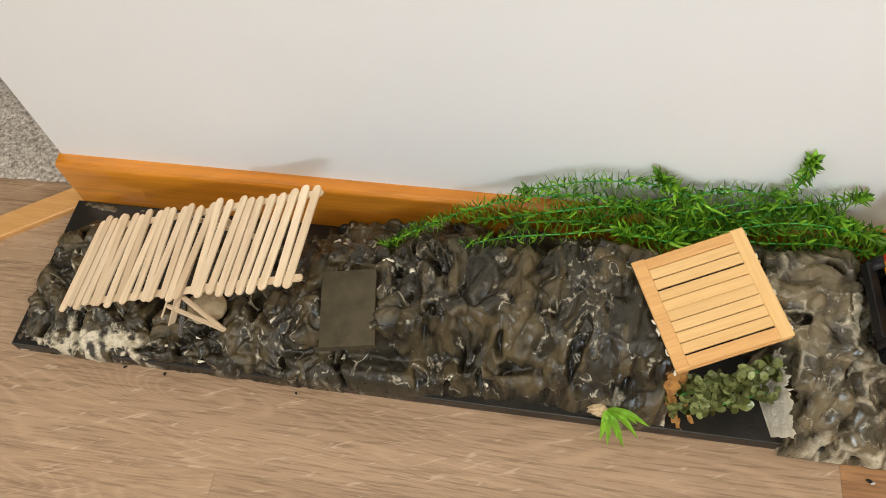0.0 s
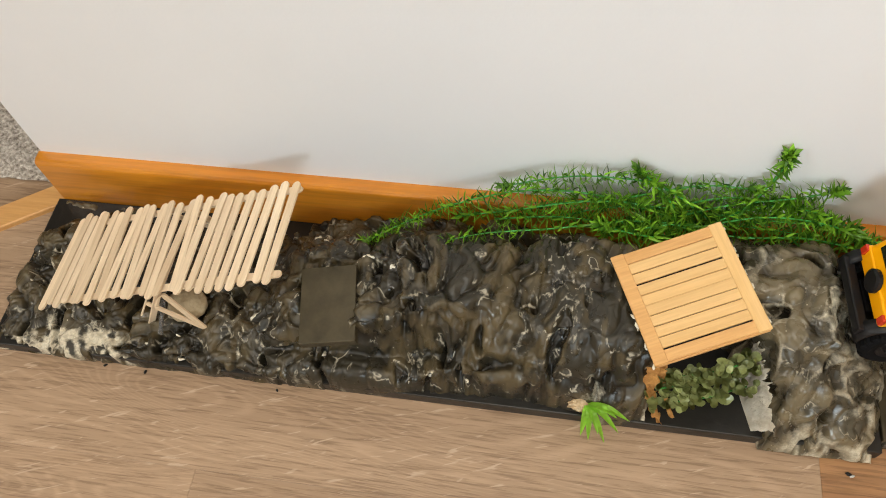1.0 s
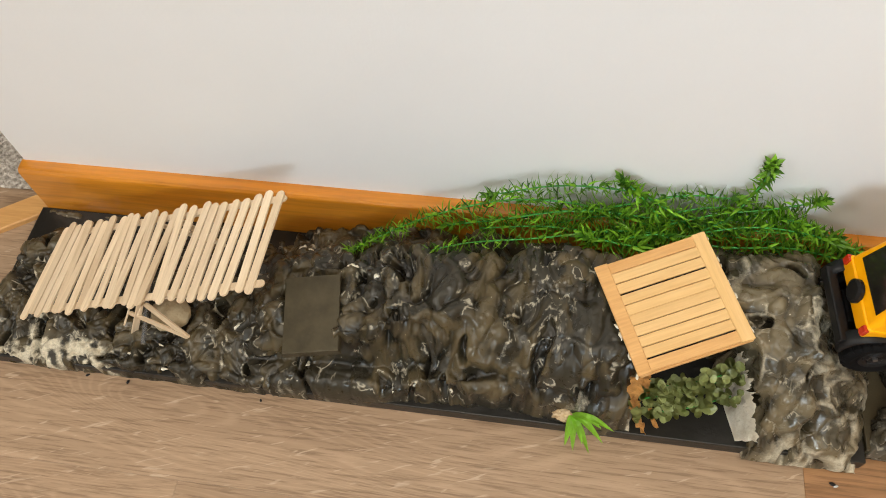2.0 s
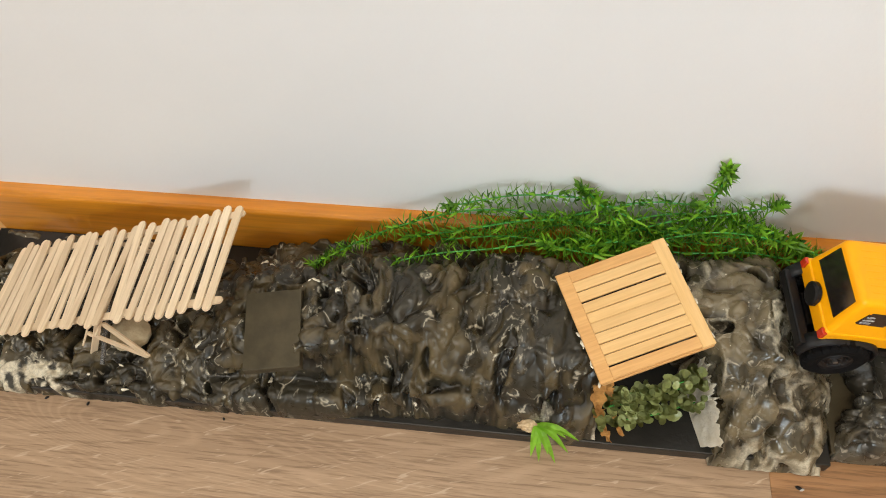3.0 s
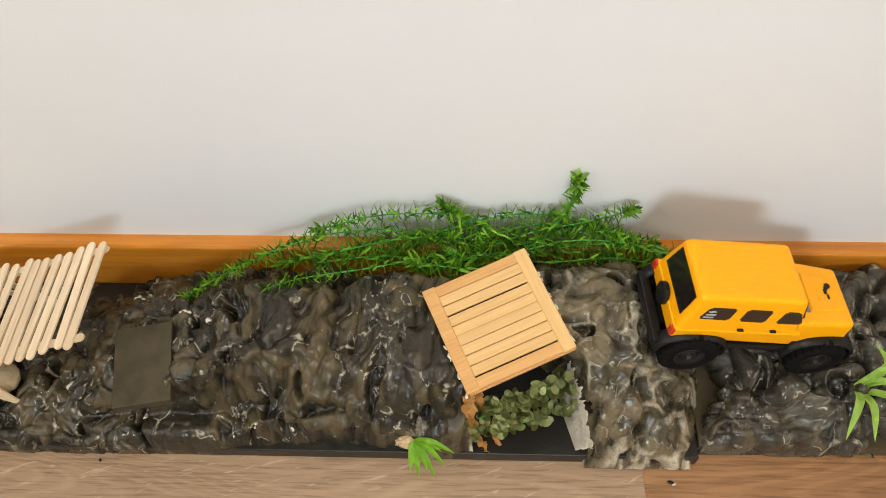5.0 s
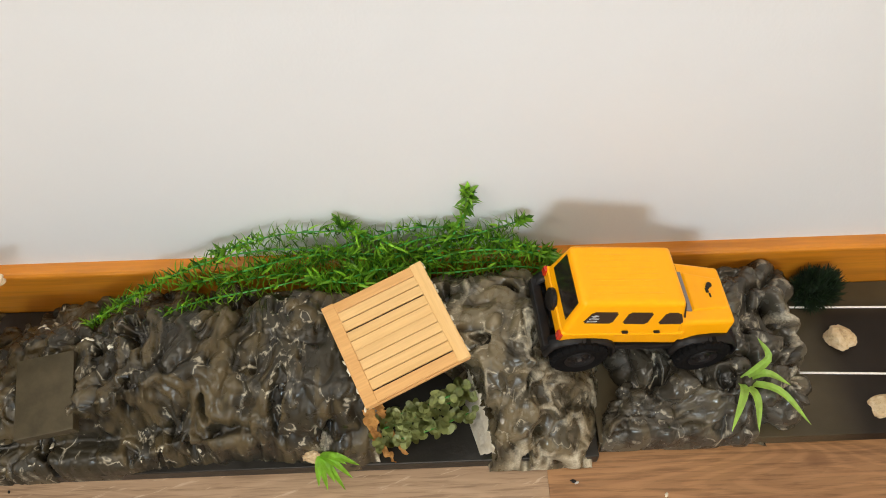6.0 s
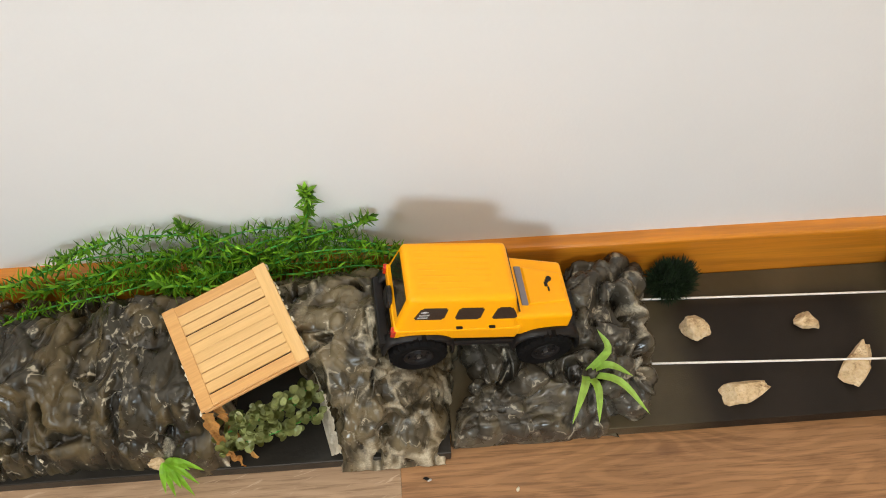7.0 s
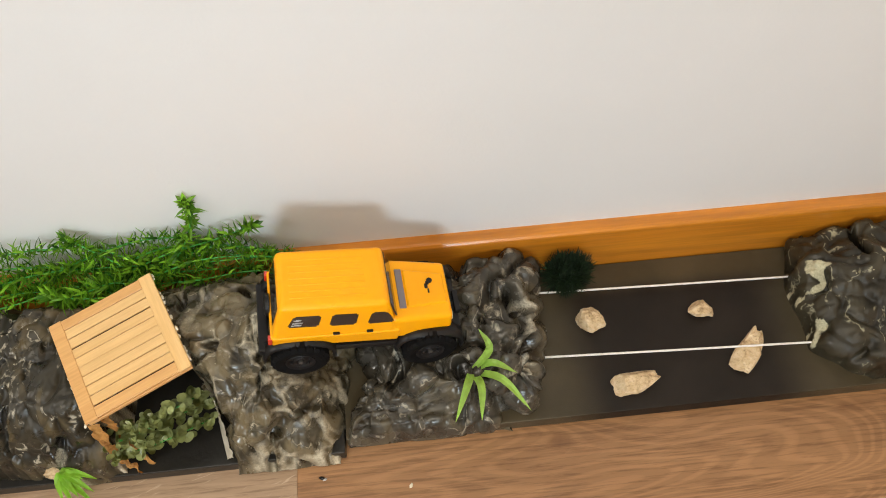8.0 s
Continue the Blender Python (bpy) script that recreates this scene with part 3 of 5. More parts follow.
def bare_left(x, y, z):
    return 0.75 * math.exp(-((x + 0.60) / 0.035) ** 2 - ((y + 0.190) / 0.012) ** 2) + 0.7 * math.exp(-((x + 0.545) / 0.03) ** 2 - ((y + 0.192) / 0.012) ** 2) \
        + 0.4 * math.exp(-((x + 0.045) / 0.012) ** 2 - ((y + 0.2) / 0.006) ** 2) + 0.55 * smoothstep(-0.006, 0.004, x) + 0.3 * smoothstep(-0.196, -0.203, y) + 0.25 * smoothstep(-0.50, -0.56, x) * smoothstep(-0.178, -0.195, y)


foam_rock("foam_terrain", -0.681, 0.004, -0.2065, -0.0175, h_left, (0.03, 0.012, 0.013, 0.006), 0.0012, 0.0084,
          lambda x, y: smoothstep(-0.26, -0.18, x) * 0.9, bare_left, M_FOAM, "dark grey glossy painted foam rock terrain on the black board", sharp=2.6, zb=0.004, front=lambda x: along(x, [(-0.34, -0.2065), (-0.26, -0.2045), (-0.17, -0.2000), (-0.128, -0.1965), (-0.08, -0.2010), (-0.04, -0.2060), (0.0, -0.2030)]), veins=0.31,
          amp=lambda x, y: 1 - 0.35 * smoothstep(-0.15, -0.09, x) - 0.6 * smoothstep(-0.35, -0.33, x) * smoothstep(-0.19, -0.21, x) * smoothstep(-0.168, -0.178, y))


def h_dome(x, y):
    r = along(y, [(-0.212, 0.048), (-0.195, 0.058), (-0.172, 0.088), (-0.14, 0.118), (-0.10, 0.125), (-0.06, 0.122), (-0.03, 0.10)])
    return r * along(x, [(0.03, 0.86), (0.09, 0.90), (0.125, 0.98), (0.148, 1.0), (0.172, 0.83), (0.20, 0.73), (0.225, 0.56)])


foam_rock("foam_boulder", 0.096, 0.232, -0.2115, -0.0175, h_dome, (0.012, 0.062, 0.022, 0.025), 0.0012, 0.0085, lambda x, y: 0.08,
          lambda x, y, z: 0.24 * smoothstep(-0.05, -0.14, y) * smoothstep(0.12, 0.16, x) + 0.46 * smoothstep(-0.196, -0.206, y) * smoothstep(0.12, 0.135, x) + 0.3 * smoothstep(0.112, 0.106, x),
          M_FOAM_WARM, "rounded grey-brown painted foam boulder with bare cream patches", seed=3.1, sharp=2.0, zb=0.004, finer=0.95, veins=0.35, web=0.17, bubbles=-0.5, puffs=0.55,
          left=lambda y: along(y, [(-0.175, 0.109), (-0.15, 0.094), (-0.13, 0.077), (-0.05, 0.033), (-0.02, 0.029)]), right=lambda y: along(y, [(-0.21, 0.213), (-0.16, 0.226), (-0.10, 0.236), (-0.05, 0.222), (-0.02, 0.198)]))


def h_mound(x, y):
    top = along(x, [(0.22, 0.050), (0.27, 0.058), (0.325, 0.069), (0.36, 0.078), (0.40, 0.08), (0.44, 0.066)])
    shelf = along(x, [(0.22, 0.040), (0.30, 0.040), (0.36, 0.034), (0.42, 0.03)])
    step = along(x, [(0.29, -0.172), (0.34, -0.188)])
    z = shelf + (top - shelf) * smoothstep(step, step + 0.026, y)
    return z + (0.062 - z) * smoothstep(-0.06, -0.02, y) * 0.6


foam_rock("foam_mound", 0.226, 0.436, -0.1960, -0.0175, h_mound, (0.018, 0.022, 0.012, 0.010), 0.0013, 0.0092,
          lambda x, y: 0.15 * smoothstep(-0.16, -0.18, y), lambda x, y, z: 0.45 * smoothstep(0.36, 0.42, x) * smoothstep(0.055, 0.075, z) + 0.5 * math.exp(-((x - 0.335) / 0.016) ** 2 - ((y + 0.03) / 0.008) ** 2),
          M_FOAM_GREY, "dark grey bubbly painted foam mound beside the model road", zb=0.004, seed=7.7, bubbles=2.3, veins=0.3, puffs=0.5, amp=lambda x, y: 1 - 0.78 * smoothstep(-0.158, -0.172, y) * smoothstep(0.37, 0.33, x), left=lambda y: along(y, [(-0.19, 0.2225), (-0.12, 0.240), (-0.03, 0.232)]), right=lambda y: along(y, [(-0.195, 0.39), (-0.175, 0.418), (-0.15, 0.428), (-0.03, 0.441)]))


def h_end(x, y):
    return along(x, [(0.70, 0.05), (0.74, 0.072), (0.80, 0.088), (0.95, 0.095)]) * along(y, [(-0.2, 0.62), (-0.15, 0.8), (-0.08, 1.0), (-0.03, 0.8)])


def bare_end(x, y, z):
    return 0.30 * smoothstep(0.780, 0.735, x) * smoothstep(-0.03, -0.07, y) + 0.22 * math.exp(-((x - 0.79) / 0.02) ** 2 - ((y + 0.09) / 0.02) ** 2)


foam_rock("foam_ridge", 0.718, 0.98, -0.186, -0.0175, lambda x, y: h_end(x, y), (0.03, 0.02, 0.02, 0.012), 0.0017, 0.0085,
          lambda x, y: 0.2, bare_end, M_FOAM_MATT, "dark painted foam rock with pale bare edge at the road end", zb=0.018, seed=12.3, finer=0.75, rims=0.9, veins=0.2, wob=0.007, left=lambda y: along(y, [(-0.187, 0.772), (-0.168, 0.748), (-0.145, 0.722), (-0.07, 0.720), (-0.02, 0.735)]))

# torn bare foam beside the dome
def torn_edge():
    """The broken side of the boulder: a ragged cream sheet from the board up to the paint's edge."""
    bm = bmesh.new()
    low = curve_points([(0.0925, -0.128, 0.024), (0.0900, -0.152, 0.0178), (0.1015, -0.199, 0.0178)], 70)
    high = curve_points([(0.0915, -0.140, 0.090), (0.1040, -0.167, 0.071), (0.1140, -0.2065, 0.045)], 70)
    rows = []
    for i, (a, b) in enumerate(zip(low, high)):
        t = i / 70
        reach = 1 + 0.22 * noise.noise(Vector((t * 11, 2, 0))) + 0.20 * noise.noise(Vector((t * 34, 5, 0)))
        row = []
        for k in range(13):
            u = k / 12
            c = a + (b - a) * (u * reach)
            rough = noise.noise_vector(c * 160) * 0.0016 + noise.noise_vector(c * 420) * 0.0008
            row.append(bm.verts.new(c + rough * min(1.0, u * 4)))
        rows.append(row)
    for a, b in zip(rows, rows[1:]):
        for k in range(12):
            bm.faces.new((a[k], a[k + 1], b[k + 1], b[k]))
    bmesh.ops.solidify(bm, geom=bm.faces[:], thickness=-0.003)
    return bm


tagged(part("torn_foam", torn_edge(), M_TORN_LIT, None, "cream torn bare foam side of the boulder", True), "cream torn bare foam side of the boulder", "foam")

def torn_flap(ctrl, wide, seed):
    bm = bmesh.new()
    pts = curve_points(ctrl, 30)
    rows = []
    for i, p in enumerate(pts):
        t = i / 30
        w = wide * (1 - 0.55 * t) * (1 + 0.9 * noise.noise(Vector((t * 9, seed, 0))) + 0.5 * noise.noise(Vector((t * 26, seed, 4))))
        rows.append([bm.verts.new(p + Vector((w * (k / 3 - 0.5), 0.006 * noise.noise(Vector((t * 9, k, seed))), 0.005 * noise.noise(Vector((t * 12, k * 0.8, seed + 3)))))) for k in range(4)])
    for a, b in zip(rows, rows[1:]):
        for k in range(3):
            bm.faces.new((a[k], a[k + 1], b[k + 1], b[k]))
    bmesh.ops.solidify(bm, geom=bm.faces[:], thickness=0.003)
    return bm


for way, wide, seed in (([(-0.002, -0.180, 0.098), (0.001, -0.190, 0.068), (0.007, -0.196, 0.043), (0.017, -0.203, 0.020)], 0.0125, 2.0),
                        ([(0.006, -0.172, 0.098), (0.011, -0.180, 0.066), (0.019, -0.188, 0.040), (0.029, -0.196, 0.020)], 0.0085, 7.0)):
    tagged(part("torn_flap", torn_flap(way, wide, seed), M_RUST, None, "rusty brown torn foam flap below the deck corner", True), "rusty brown torn foam flap below the deck corner", "foam", "torn flaps below the deck")


def top_of(ob, x, y):
    """Height of a rock's skin near (x, y)."""
    near = min(ob.data.vertices, key=lambda v: (v.co.x - x) ** 2 + (v.co.y - y) ** 2 - v.co.z * 1e-6)
    return near.co.z


def chip(parent, x, y, long, wide, turn, seed):
    """A torn flake of bare foam glued to the rock by its own paint."""
    bm = bmesh.new()
    n = 14
    ring = []
    for k in range(n):
        a = 2 * math.pi * k / n
        d = 0.8 + 0.8 * noise.noise(Vector((math.cos(a) * 1.5 + seed, math.sin(a) * 1.5, seed)))
        ring.append((long / 2 * d * math.cos(a), wide / 2 * d * math.sin(a)))
    lo = [bm.verts.new((u, v, -0.003)) for u, v in ring]
    hi = [bm.verts.new((u * 0.85, v * 0.85, 0.0003 + 0.001 * noise.noise(Vector((u * 300, v * 300, seed))))) for u, v in ring]
    for k in range(n):
        bm.faces.new((lo[k], lo[(k + 1) % n], hi[(k + 1) % n], hi[k]))
    bm.faces.new(hi)
    part("foam_chip", bm, M_BARE, parent, "cream chip of bare foam", True, pose(x, y, top_of(parent, x, y), 0, 0, turn))


land = bpy.data.objects["foam_terrain"]
for k, (x, y, l, w, t) in enumerate(((-0.316, -0.180, 0.014, 0.006, 10), (-0.251, -0.106, 0.008, 0.005, 40), (-0.279, -0.094, 0.011, 0.005, -5), (-0.505, -0.188, 0.009, 0.004, 15), (-0.472, -0.178, 0.010, 0.003, -20),
                                     (-0.468, -0.199, 0.010, 0.003, 5), (-0.205, -0.190, 0.004, 0.003, 60), (-0.168, -0.193, 0.005, 0.003, -40), (-0.225, -0.198, 0.003, 0.003, 0), (-0.345, -0.060, 0.010, 0.004, 30), (-0.330, -0.071, 0.009, 0.003, -30), (-0.395, -0.150, 0.012, 0.003, 50))):
    chip(land, x, y, l, w, t, k * 2.7)
knob = bmesh.new()
bmesh.ops.create_icosphere(knob, subdivisions=4, radius=1)
for v in knob.verts:
    v.co = Vector((v.co.x * 0.0150, v.co.y * 0.0075, v.co.z * 0.010)) * (1 + 0.28 * noise.noise(v.co * 3.5) + 0.14 * noise.noise(v.co * 9))
part("crumbly_knob", knob, M_STONE, land, "crumbly cream knob of bare foam", True, pose(-0.055, -0.1985, 0.034))

# flat plywood tile set into the terrain
tile = thing("plywood_tile", "dark painted square plywood tile set in the terrain", "tile", pose(-0.306, -0.147, 0.0815, 7, -4, 9))
part("panel", box(-0.030, 0.025, -0.039, 0.039, -0.007, 0.006, 0.0012, 2), M_TILE, tile)


# ---- wooden sticks ----
def stick_bm(length, wide, thick, axis=1, n=6):
    """A craft stick with round ends."""
    bm = bmesh.new()
    r, h = wide / 2, length / 2
    ring = [(r * math.cos(math.pi * k / n), h - r + r * math.sin(math.pi * k / n)) for k in range(n + 1)]
    ring += [(-x, -y) for x, y in ring]
    pts = [(x, y) if axis == 1 else (y, -x) for x, y in ring]
    lo = [bm.verts.new((x, y, -thick / 2)) for x, y in pts]
    hi = [bm.verts.new((x, y, thick / 2)) for x, y in pts]
    for k in range(len(pts)):
        a = (k + 1) % len(pts)
        bm.faces.new((lo[k], lo[a], hi[a], hi[k]))
    bm.faces.new(hi)
    bm.faces.new(lo[::-1])
    bmesh.ops.recalc_face_normals(bm, faces=bm.faces[:])
    return bm


seesaw = thing("seesaw_bridge", "pale seesaw bridge of craft sticks, tipped to one end", "bridge", pose(-0.4835, -0.1105, 0.0945, 0, -19.5, 2.0))
slat = mesh_of(stick_bm(0.1135, 0.0089, 0.0019), "slat", M_STICK)
SPAN, COUNT = 0.142, 25
rng = random.Random(4)
for k in range(COUNT):
    u = (k / (COUNT - 1)) ** 1.12
    ob = new("slat", slat)
    ob.parent = seesaw
    ob.matrix_basis = pose(-SPAN + 2 * SPAN * u - 0.002 + rng.uniform(-0.0015, 0.0015), rng.uniform(-0.0035, 0.0035) + 0.002, 0.0012 + rng.uniform(0, 0.0004), 0, rng.uniform(-2, 2), -1.5 + rng.uniform(-4.5, 3.5))
for y in (-0.046, 0.048):
    for a, b in ((-0.148, -0.035), (-0.062, 0.051), (0.030, 0.1495)):
        part("rail", stick_bm(b - a, 0.0074, 0.0019, 0), M_STICK, seesaw, m=pose((a + b) / 2, y + 0.002 * (a > -0.1), -0.0010 - 0.0019 * (a == -0.062), 0, 0, 0))

stand = thing("seesaw_stand", "craft-stick trestle and thin skewer under the seesaw", "stand", pose(-0.4775, -0.1085, 0.0))
def stick_between(name, a, b, parent, turn=0, wide=0.0066):
    """A craft stick laid from a to b."""
    a, b = Vector(a), Vector(b)
    q = (b - a).to_track_quat("Y", "Z").to_matrix().to_4x4()
    return part(name, stick_bm((b - a).length + 0.004, wide, 0.0019), M_STICK, parent, m=Matrix.Translation((a + b) / 2) @ q @ pose(0, 0, 0, 0, turn, 0))


for y, lean in ((-0.050, -0.009), (0.050, 0.006)):
    stick_between("leg", (-0.003, y, 0.087), (-0.030, y + lean, 0.030), stand, 70)
    stick_between("leg", (0.003, y, 0.087), (0.034, y + lean, 0.032), stand, 70)
    stick_between("foot_bar", (-0.020, y + lean * 0.3, 0.068), (0.034, y + lean, 0.036), stand, 80)
part("axle", rod((0, -0.064, 0.0885), (0, 0.06, 0.0885), 0.0013), M_STICK, stand)
part("skewer", rod((-0.036, -0.056, 0.044), (-0.018, -0.046, 0.078), 0.0011), M_STICK, stand)

# pale lump of foam and clear straw below the seesaw
lump = bmesh.new()
bmesh.ops.create_icosphere(lump, subdivisions=4, radius=1)
for v in lump.verts:
    n = 1 + 0.10 * noise.noise(v.co * 2.2) + 0.03 * noise.noise(v.co * 7)
    v.co = Vector((v.co.x * 0.021, v.co.y * 0.019, max(v.co.z, -0.6) * 0.013)) * n
lump.transform(pose(-0.470, -0.146, 0.0425))
tagged(part("pale_foam_lump", lump, M_TAN, None, "smooth beige foam lump under the seesaw", True), "smooth beige foam lump under the seesaw", "model rock")
M_CLEAR, cn, cl, cpn = material("clear_plastic", 0.08)
cpn.inputs["Transmission Weight"].default_value = 0.9
cpn.inputs["Base Color"].default_value = (0.85, 0.87, 0.88, 1)
straw = lathe([(0.0024, -0.065), (0.0024, 0.065), (0.0020, 0.065), (0.0020, -0.065), (0.0024, -0.065)], 14)
straw.transform(pose(-0.498, -0.120, 0.054, 8, 0, 11))
tagged(part("plastic_straw", straw, M_CLEAR, None, "clear plastic straw lying under the seesaw", True), "clear plastic straw lying under the seesaw", "straw")

# bamboo deck across the gap
deck = thing("bamboo_deck", "square bamboo slat deck bridging the gap between rocks", "deck", pose(0.0235, -0.1158, 0.1245, 6.0, -8.0, 23.3))
H = 0.0528
part("rail", box(-H, -H + 0.0125, -H - 0.001, H + 0.001, -0.001, 0.0022, 0.0006, 1), M_RAIL, deck)
part("rail", box(H - 0.0125, H, -H - 0.001, H + 0.001, -0.001, 0.0022, 0.0006, 1), M_RAIL_PALE, deck)
part("rail", box(-H + 0.012, H - 0.012, H - 0.0105, H, -0.0008, 0.0020, 0.0006, 1), M_RAIL, deck)
part("rail", box(-H + 0.012, H - 0.012, -H, -H + 0.0105, -0.0008, 0.0020, 0.0006, 1), M_RAIL, deck)
part("under_rail", box(-H + 0.002, H - 0.001, -H - 0.0015, -H + 0.0085, -0.0055, -0.0012, 0.0006, 1), M_RAIL, deck)
part("under_rail", box(-H + 0.002, H - 0.001, H - 0.0085, H + 0.0005, -0.0055, -0.0012, 0.0006, 1), M_RAIL, deck)
GAPS = (0.0016, 0.0006, 0.0007, 0.0007, 0.0001, 0.0005, 0.0018, 0.0008, 0.0003)
wide = (2 * H - 0.0212 - sum(GAPS)) / 8
y = -H + 0.0106
for k in range(8):
    y += GAPS[k]
    part("slat", box(-H + 0.0122, H - 0.0122, y, y + wide, -0.0012, 0.0013 + 0.0002 * (k % 3), 0.0004, 1), M_DECK, deck)
    y += wide
beads = random.Random(5)
for k in range(22):
    side = 1 if k < 16 else -1
    bead = bmesh.new()
    bmesh.ops.create_icosphere(bead, subdivisions=2, radius=1)
    shift, grow = Vector((k * 3.1, 0, 0)), beads.uniform(0.5, 1.25)
    for v in bead.verts:
        v.co = Vector((v.co.x * 0.0011, v.co.y * 0.0026, v.co.z * 0.0011)) * grow * (1 + 0.5 * noise.noise(v.co * 1.6 + shift))
    at = -H + 0.004 + (2 * H - 0.008) * k / 15 if side > 0 else -H + 0.004 + 0.045 * (k - 16) / 5
    part("glue_bead", bead, M_BARE, deck, "cream bead of foam glue", True, pose(side * (H + beads.uniform(-0.0002, 0.0012)), at + beads.uniform(-0.005, 0.005), beads.uniform(-0.0028, -0.0006), 0, 0, beads.uniform(-25, 25)))


# ---- model truck ----
def wheel_meshes():
    R, W = 0.0270, 0.0215
    tyre = bmesh.new()
    prof = [(0.0135, -W / 2 + 0.002), (0.020, -W / 2), (R - 0.004, -W / 2 + 0.0005), (R, -W / 2 + 0.003), (R, -0.0008), (R - 0.0016, 0), (R, 0.0008), (R, W / 2 - 0.003), (R - 0.004, W / 2 - 0.0005), (0.020, W / 2), (0.0135, W / 2 - 0.002)]
    n = 88
    rings = []
    for k in range(n):
        a = 2 * math.pi * k / n
        ring = []
        for q, (rad, off) in enumerate(prof):
            groove = (k + (2 if q > 5 else 0)) % 4 < 1 and q in (3, 4, 6, 7)
            rad = rad - 0.0017 if groove else rad
            ring.append(tyre.verts.new((rad * math.cos(a + 0.03 * abs(off) / 0.01), off, rad * math.sin(a + 0.03 * abs(off) / 0.01))))
        rings.append(ring)
    for k in range(n):
        for q in range(len(prof) - 1):
            tyre.faces.new((rings[k][q], rings[k][q + 1], rings[(k + 1) % n][q + 1], rings[(k + 1) % n][q]))
    bmesh.ops.recalc_face_normals(tyre, faces=tyre.faces[:])
    rim = lathe([(0.0, -0.006), (0.0042, -0.0060), (0.0046, -0.0085), (0.0062, -0.0085), (0.0072, -0.0058), (0.0118, -0.0072), (0.0136, -0.0100), (0.0140, -0.0092), (0.0140, 0.006), (0.0, 0.006)], 24)
    for k in range(6):
        rim = join(rim, rod((0.0092 * math.cos(k * 1.0472), -0.0085, 0.0092 * math.sin(k * 1.0472)), (0.0092 * math.cos(k * 1.0472), -0.0055, 0.0092 * math.sin(k * 1.0472)), 0.0009, 6))
    hub = rod((0, -0.0098, 0), (0, -0.0075, 0), 0.0022, 6)
    return mesh_of(tyre, "tyre", M_RUBBER), mesh_of(rim, "rim", M_BLACK, True), mesh_of(hub, "wheel_nut", M_STEEL)


def side_y(z):
    """Half width of the cabin at height z."""
    return 0.0362 - 0.0059 * (z - 0.064) / 0.048


def side_pane(corners, s, proud, deep=0.0015):
    """A pane on the cabin's side through (x, z) corners, slightly proud of it."""
    bm = bmesh.new()
    out = [bm.verts.new((x, s * (side_y(z) + proud), z)) for x, z in corners]
    inn = [bm.verts.new((x, s * (side_y(z) - deep), z)) for x, z in corners]
    bm.faces.new(out)
    bm.faces.new(inn[::-1])
    for k in range(len(out)):
        a = (k + 1) % len(out)
        bm.faces.new((out[k], out[a], inn[a], inn[k]))
    bmesh.ops.recalc_face_normals(bm, faces=bm.faces[:])
    bmesh.ops.bevel(bm, geom=[e for e in bm.edges if abs(e.verts[0].co.x - e.verts[1].co.x) < 1e-6 and abs(e.verts[0].co.z - e.verts[1].co.z) < 1e-6], offset=0.0018, segments=3, affect="EDGES")
    return bm


